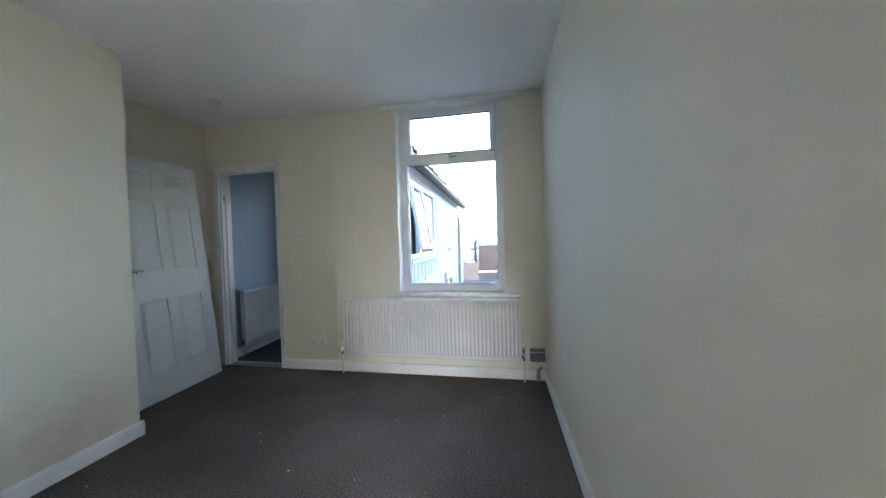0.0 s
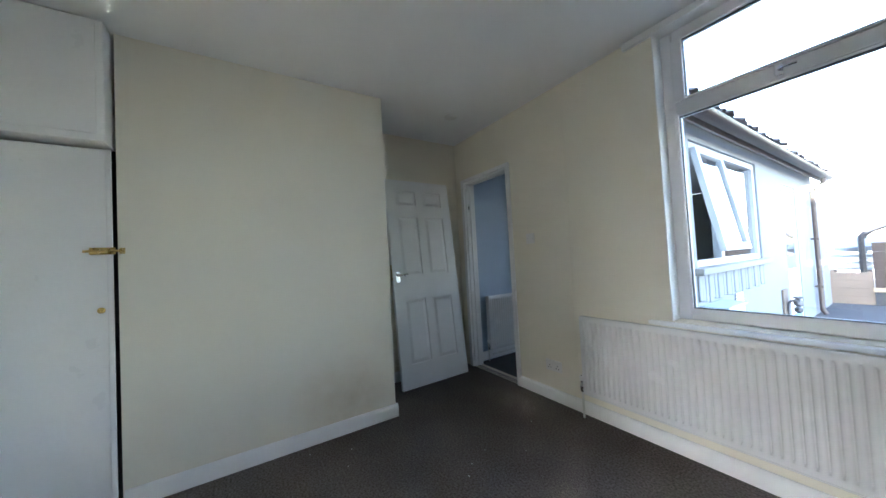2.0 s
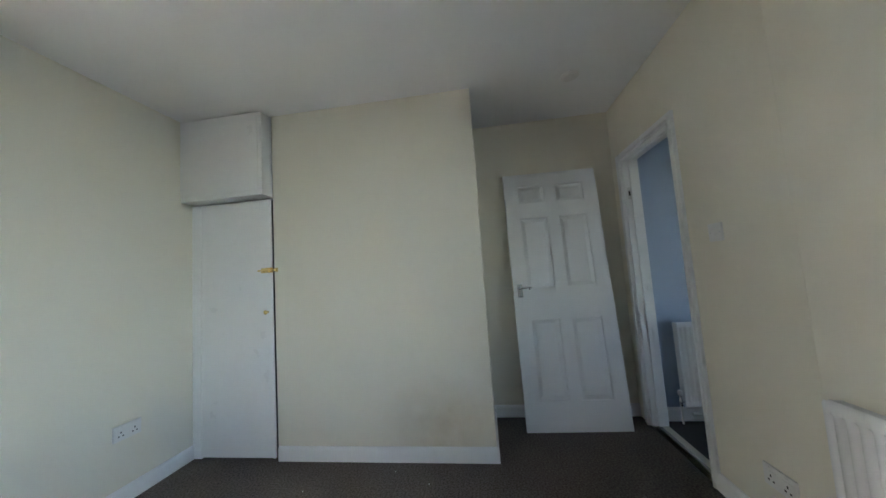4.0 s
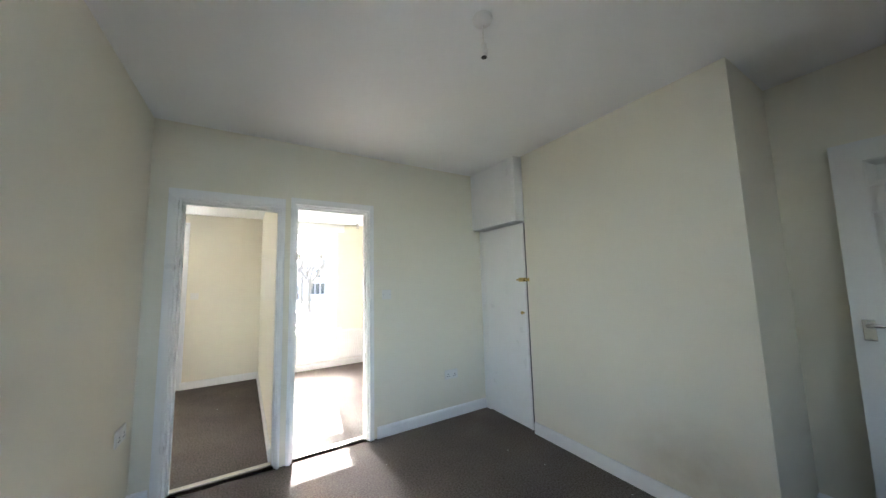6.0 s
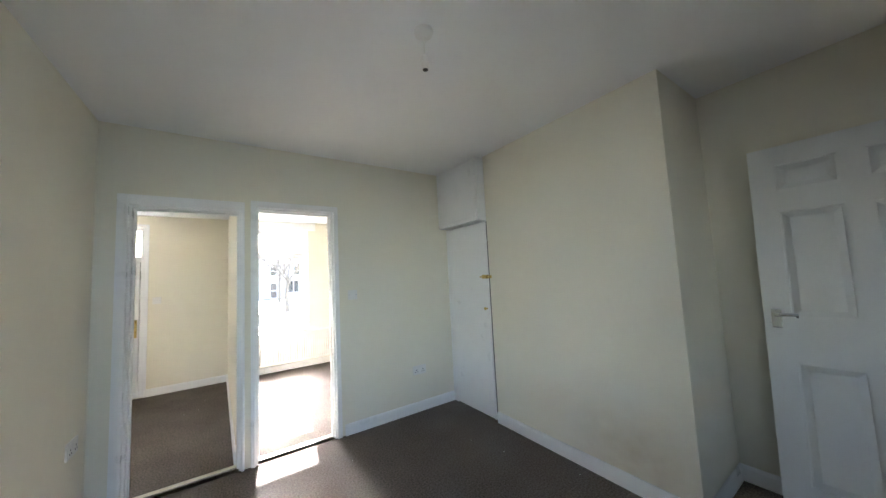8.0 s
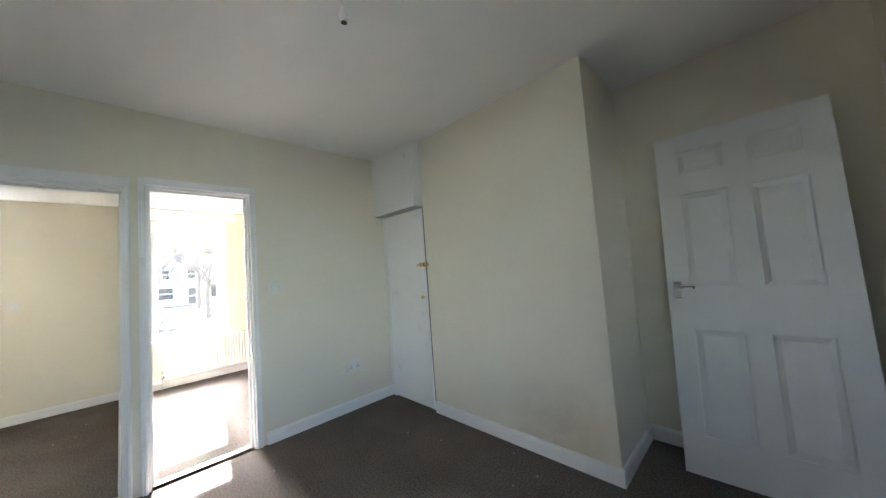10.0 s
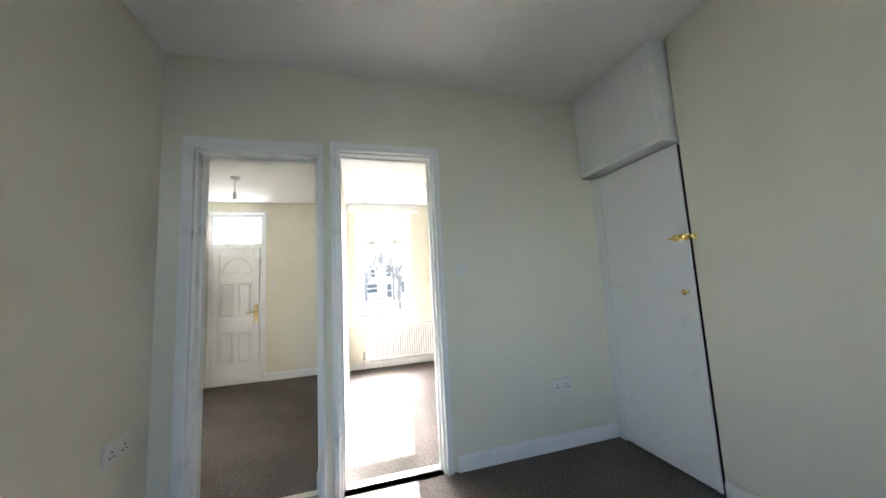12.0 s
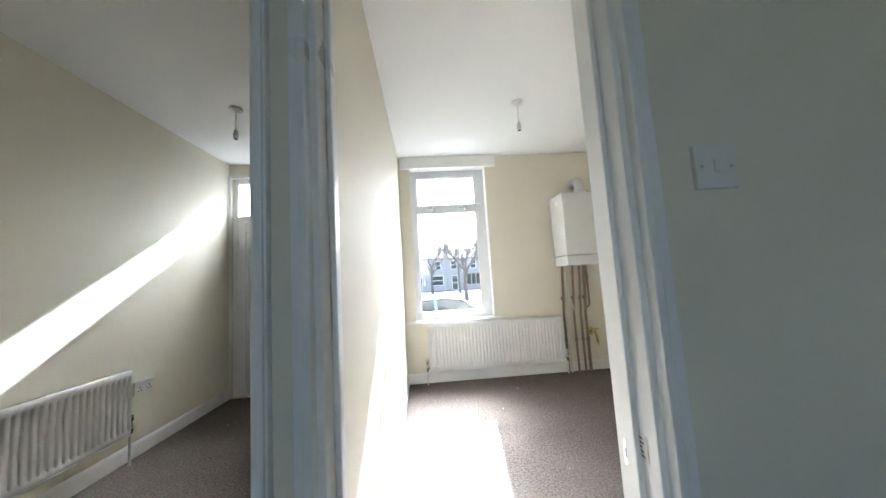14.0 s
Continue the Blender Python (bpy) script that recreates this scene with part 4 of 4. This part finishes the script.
# Added unseen wall; its narrow opening limits daylight at the kitchen doorway.
setting("wall_light_baffle", slab_with_holes("x", XK0 + 0.062, XK1 - 0.002, 5.04, 5.10, -0.1, 2.279, [(-1.98, -1.45, -0.1, 1.95)]), BLUELITPAINT, "added unseen wall that holds back daylight in the kitchen", "wall")

# ---- vehicles ----
def car(m, paint, label):
    """A small hatchback along local x, its nose to -x: body, glasshouse, wheels, lamps."""
    c = thing("parked_car", label, "car", m, "parked cars")
    side = [(-2.0, 0.30), (-2.05, 0.55), (-1.95, 0.74), (-1.0, 0.93), (1.75, 0.98), (2.0, 0.85), (2.02, 0.45), (1.95, 0.28)]
    secs = [(-0.84, 0.93), (-0.70, 1.0), (0.70, 1.0), (0.84, 0.93)]
    bm = blank()
    loops = [[bm.verts.new((x * k, y, 0.6 + (z - 0.6) * (0.94 if abs(y) > 0.8 else 1.0))) for x, z in side] for y, k in secs]
    for a, b in zip(loops, loops[1:]):
        for i in range(len(side)):
            j = (i + 1) % len(side)
            bm.faces.new((a[i], a[j], b[j], b[i]))
    bm.faces.new(loops[0])
    bm.faces.new(loops[-1][::-1])
    bmesh.ops.bevel(bm, geom=bm.edges[:], offset=0.03, segments=2, affect="EDGES")
    part("body", bm, paint, c, smooth=True)
    cab = [(-1.02, 0.93), (-0.30, 1.40), (0.10, 1.46), (0.95, 1.43), (1.70, 0.97)]
    roofb = blank()
    for a, b in zip(cab, cab[1:]):
        for s in (-1, 1):
            tube(roofb, [(a[0], s * (0.74 - 0.14 * (a[1] - 0.93) / 0.5), a[1]), (b[0], s * (0.74 - 0.14 * (b[1] - 0.93) / 0.5), b[1])], 0.035, 6)
    v = [[roofb.verts.new((x, s * 0.61, z)) for x, z in ((-0.32, 1.40), (0.10, 1.475), (0.95, 1.445))] for s in (-1, 1)]
    for i in range(2):
        roofb.faces.new((v[0][i], v[0][i + 1], v[1][i + 1], v[1][i]))
    for s in (-1, 1):
        tube(roofb, [(0.30, s * 0.75, 0.95), (0.33, s * 0.62, 1.44)], 0.04, 6)
    part("roof", roofb, paint, c)
    gl = blank()
    g = [[gl.verts.new((x, s * (0.73 - 0.14 * (z - 0.93) / 0.5), z)) for x, z in ((-0.98, 0.94), (-0.30, 1.38), (0.10, 1.44), (0.95, 1.41), (1.66, 0.98))] for s in (-1, 1)]
    gl.faces.new(g[0])
    gl.faces.new(g[1][::-1])
    for i in (0, 3):
        gl.faces.new((g[0][i], g[0][i + 1], g[1][i + 1], g[1][i]))
    part("windows", gl, CARGLASS, c, "dark tinted glass")
    for x in (-1.28, 1.28):
        for s in (-1, 1):
            w = part("tyre", lathe(blank(), [(0.20, -0.09), (0.30, -0.09), (0.32, -0.06), (0.32, 0.06), (0.30, 0.09), (0.20, 0.09)], 24, pose(x, s * 0.76, 0.32, 90)), RUBBER, c, smooth=True)
            part("rim", lathe(blank(), [(0.20, -0.095), (0.12, -0.08), (0.12, 0.08), (0.20, 0.095)], 16, pose(x, s * 0.76, 0.32, 90)), CHROME, w, smooth=True)
    for s in (-1, 1):
        part("headlight", block(-2.05, -1.93, s * 0.58 - 0.16, s * 0.58 + 0.16, 0.60, 0.72, bevel=0.02), CHROME, c)
        part("wing_mirror", block(-0.82, -0.70, s * 0.86 - 0.07, s * 0.86 + 0.07, 0.97, 1.08, bevel=0.02), paint, c)
        part("sill_strip", block(-1.0, 1.0, s * 0.85 - 0.012, s * 0.85 + 0.012, 0.30, 0.38, bevel=0.005), TIMBER, c)
    return c


car(pose(-1.2, -6.6, GROUND), CARPAINT, "silver-blue hatchback parked in the street")

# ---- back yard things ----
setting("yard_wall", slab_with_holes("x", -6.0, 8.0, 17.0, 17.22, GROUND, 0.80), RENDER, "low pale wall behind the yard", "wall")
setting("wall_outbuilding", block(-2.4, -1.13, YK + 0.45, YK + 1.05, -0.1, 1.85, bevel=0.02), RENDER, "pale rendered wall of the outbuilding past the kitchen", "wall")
low = thing("yard_screen", "grey-brown weathered boarded screen beside the yard", "fence", pose(-0.93, 11.46, -0.10))
for k in range(4):
    part("board", block(-0.27, 0.27, 0, 0.022 + 0.004 * (k % 2), 0.005 + k * 0.148, 0.152 + k * 0.148, bevel=0.003), TIMBER, low)
for x in (-0.24, 0.24):
    part("post", block(x - 0.03, x + 0.03, 0.028, 0.085, 0, 0.61, bevel=0.004), TIMBER, low)
fence = thing("yard_fence", "dark brown boarded fence on a low block base", "fence", pose(0.55, 11.5, -0.10))
part("base", block(-1.20, 1.20, -0.06, 0.10, 0, 0.24, bevel=0.008), ASPHALT, fence, "dark grey block base")
part("rail", block(-1.22, 1.22, -0.07, 0.06, 0.243, 0.31, bevel=0.006), TAPE, fence, "buff timber rail")
for k in range(5):
    part("board", block(-1.2, 1.2, -0.012 - 0.004 * (k % 2), 0.02, 0.315 + k * 0.165, 0.479 + k * 0.165, bevel=0.004), BROWNPVC, fence)
part("capping", block(-1.22, 1.22, -0.04, 0.05, 1.142, 1.175, bevel=0.006), METERBOX, fence, "pale weathered capping board")
arbor = thing("garden_arch", "slim curved garden arch above the fence, blackened against the sun", "garden arch", pose(0.35, 11.62, -0.10))
# Black replaces a paler colour so the sunlit hoops don't burn out.
for y in (0.0, 0.34):
    part("hoop", tube(blank(), [(-1.12, y, 0.0), (-1.12, y, 1.22)] + [(-1.12 * math.cos(t), y, 1.22 + 0.34 * math.sin(t)) for t in (math.pi * i / 20 for i in range(1, 20))] + [(1.12, y, 1.22), (1.12, y, 0.0)], 0.042, 8), RUBBER, arbor, smooth=True)
for i in range(1, 9):
    t = math.pi * i / 9
    part("rung", tube(blank(), [(-1.12 * math.cos(t), 0, 1.22 + 0.34 * math.sin(t)), (-1.12 * math.cos(t), 0.34, 1.22 + 0.34 * math.sin(t))], 0.016, 6), RUBBER, arbor, smooth=True)
heap = thing("board_pile", "untidy stack of pale weathered boards on trestles", "board pile", pose(-0.95, 12.05, -0.10))
for x in (-0.22, 0.22):
    part("trestle", block(x - 0.03, x + 0.03, -0.2, 0.2, 0, 0.62, bevel=0.004), TIMBER, heap)
rng = random.Random(21)
for k in range(8):
    bm = block(-0.30, 0.32, -0.24, 0.24, 0.0, 0.030, bevel=0.003)
    bm.transform(pose(rng.uniform(-0.05, 0.05), rng.uniform(-0.04, 0.04), 0.622 + k * 0.041, rng.uniform(-1, 1), rng.uniform(-1.5, 1.5), rng.uniform(-8, 8)))
    part("sheet", bm, UPVC if k % 3 else METERBOX, heap)
sack = blank()
lathe(sack, [(0.05, 0.0), (0.26, 0.02), (0.30, 0.10), (0.20, 0.22), (0.07, 0.30), (0.02, 0.32)], 14)
for v in sack.verts:
    v.co.x *= 1.0 + 0.15 * math.sin(9 * v.co.y + 4 * v.co.z)
    v.co.z *= 1.0 + 0.12 * math.sin(11 * v.co.x)
sack.transform(pose(-0.86, 12.05, 0.86))
tagged(part("rubble_sack", sack, STAIN, smooth=True), "slumped grey sack lying on the board stack", "sack")

# ---- street ----
setting("pavement", block(-60, 60, -4.6, YS - 0.27, GROUND + 0.002, GROUND + 0.12, bevel=0.01), CONCRETE, "concrete pavement in front of the house", "pavement")
setting("road", block(-60, 60, -13.0, -4.62, GROUND + 0.002, GROUND + 0.02), ASPHALT, "asphalt street", "road")
setting("pavement", block(-60, 60, -40.0, -13.02, GROUND + 0.002, GROUND + 0.13, bevel=0.01), CONCRETE, "pale paved verge across the street", "pavement")


def terraced_house(x, w, eave, ridge, bay):
    """A brick house with sash windows, a bay, a door, a slate roof and a chimney; its face looks to +y."""
    h = thing("terraced_house", "red brick terraced house with white windows across the street, greyed for glare", "house", pose(x, -46.0, GROUND), "houses across the street")
    wins = [(-w * 0.28, 3.15, 0.9, 1.35), (w * 0.28, 3.15, 0.9, 1.35)]
    holes = [(c - a / 2, c + a / 2, z, z + b) for c, z, a, b in wins] + [(w * 0.18, w * 0.18 + 0.95, 0.0, 2.2)]
    if not bay:
        holes.append((-w * 0.42, -w * 0.10, 0.8, 2.3))
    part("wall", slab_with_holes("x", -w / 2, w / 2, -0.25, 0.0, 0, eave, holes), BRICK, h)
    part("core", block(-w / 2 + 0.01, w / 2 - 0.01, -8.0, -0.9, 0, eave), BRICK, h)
    rf = blank()
    p = [rf.verts.new(q) for q in ((-w / 2, 0.3, eave - 0.05), (w / 2, 0.3, eave - 0.05), (w / 2, -4, ridge), (-w / 2, -4, ridge), (w / 2, -8.3, eave - 0.05), (-w / 2, -8.3, eave - 0.05))]
    for f in ((0, 1, 2, 3), (3, 2, 4, 5), (0, 3, 5), (1, 4, 2), (0, 5, 4, 1)):
        rf.faces.new([p[i] for i in f])
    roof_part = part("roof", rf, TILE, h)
    ch = blank()
    box(ch, w / 2 - 0.9, w / 2 - 0.1, -4.4, -3.6, ridge - 0.6, ridge + 0.9, bevel=0.03)
    for k in range(3):
        lathe(ch, [(0.11, ridge + 0.9), (0.09, ridge + 1.25)], 10, pose(w / 2 - 0.75 + 0.25 * k, -4, 0))
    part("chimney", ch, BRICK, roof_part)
    for a, b, c, d in holes:
        win = blank()
        t = 0.07
        for q in ((a, a + t, c, d), (b - t, b, c, d), (a + t, b - t, c, c + t), (a + t, b - t, d - t, d), (a + t, b - t, (c + d) / 2 - t / 2, (c + d) / 2 + t / 2)):
            box(win, q[0], q[1], -0.18, -0.10, q[2], q[3])
        o = part("door" if c == 0 else "window", win, UPVC, h)
        part("pane", block(a + t, b - t, -0.15, -0.14, c + t, d - t), CARGLASS if c else BROWNPVC, o)
        part("sill", block(a - 0.1, b + 0.1, -0.02, 0.08, c - 0.1, c - 0.005), CONCRETE, o)
    if bay:
        bb = blank()
        x0, x1 = -w * 0.45, -w * 0.04
        box(bb, x0, x1, 0.002, 0.75, 0, 0.8)
        box(bb, x0 - 0.05, x1 + 0.05, 0.002, 0.85, 2.35, 2.65, bevel=0.03)
        for k in range(4):
            xx = x0 + (x1 - x0 - 0.12) * k / 3
            box(bb, xx, xx + 0.12, 0.55, 0.72, 0.8, 2.35)
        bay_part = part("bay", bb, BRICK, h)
        part("pane", block(x0 + 0.02, x1 - 0.02, 0.60, 0.62, 0.8, 2.35), CARGLASS, bay_part)
    return h


for k in range(5):
    terraced_house(-17.5 + 5.4 * k, 5.38, 4.9 + 0.15 * (k % 2), 6.6 + 0.15 * (k % 2), k % 2 == 0)


def bare_tree(x, y, height, seed):
    """A leafless tree: a tapered trunk, limbs and many twigs."""
    rng = random.Random(seed)
    t = thing("bare_tree", "leafless winter tree with fine twigs by the street", "tree", pose(x, y, GROUND + 0.1), "street trees")
    trunk, crown = blank(), blank()
    tube(trunk, [(0, 0, 0), (0.05, 0.02, height * 0.2), (-0.03, 0.05, height * 0.45)], [0.16, 0.12, 0.09], 10)

    def limb(p, d, ln, r, level):
        mid = p + d * ln * 0.5 + Vector((rng.uniform(-1, 1), rng.uniform(-1, 1), rng.uniform(0, 1))) * ln * 0.08
        q = p + d * ln
        tube(crown, [p, mid, q], [r, r * 0.8, r * 0.55], 5)
        if level:
            for _ in range(4 if level > 1 else 3):
                e = (d + Vector((rng.uniform(-1, 1), rng.uniform(-1, 1), rng.uniform(-0.3, 0.8))) * 0.75).normalized()
                limb(p + (q - p) * rng.uniform(0.45, 1.0), e, ln * rng.uniform(0.5, 0.75), r * 0.5, level - 1)

    for k in range(6):
        a = k * 1.05 + rng.uniform(-0.3, 0.3)
        limb(Vector((-0.03, 0.05, height * rng.uniform(0.30, 0.45))), Vector((math.cos(a) * 0.7, math.sin(a) * 0.7, 0.9)).normalized(), height * 0.30, 0.06, 3)
    part("trunk", trunk, BARK, t, smooth=True)
    part("crown", crown, BARK, t)
    return t


bare_tree(-3.6, -21.0, 5.6, 3)
bare_tree(-6.8, -27.0, 7.0, 5)
bare_tree(-1.4, -29.0, 6.6, 8)
bare_tree(-4.6, -34.0, 7.2, 11)
bare_tree(-9.5, -33.0, 7.4, 13)
lamp = thing("street_lamp", "slim grey street lamp column", "street lamp", pose(-3.05, -12.0, GROUND))
part("column", tube(blank(), [(0, 0, 0), (0, 0, 1.2), (0, 0, 5.0)], [0.08, 0.055, 0.04], 12), STAIN, lamp, smooth=True)
part("arm", tube(blank(), bend((0, 0, 4.95), (0, 0, 5.4), (0, 0.8, 5.4)), 0.03, 8), STAIN, lamp, smooth=True)
part("lantern", block(-0.10, 0.10, 0.7, 1.2, 5.34, 5.46, bevel=0.03), STAIN, lamp)

# ---- cable beside the front door ----
cb2 = thing("door_cable", "thin white cable clipped beside the front door", "cable", pose(1.248, YS + 0.03, 0.10))
part("cable", tube(blank(), [(0, 0, 0), (0, 0.004, 0.6), (0, 0, 1.3), (0, 0.003, 2.05)], 0.0045, 8), PIPEWHITE, cb2, smooth=True)
for z in (0.12, 0.26, 0.40, 1.0, 1.6):
    part("clip", block(-0.008, 0.011, -0.004, 0.006, z, z + 0.012, bevel=0.002), PIPEWHITE, cb2)
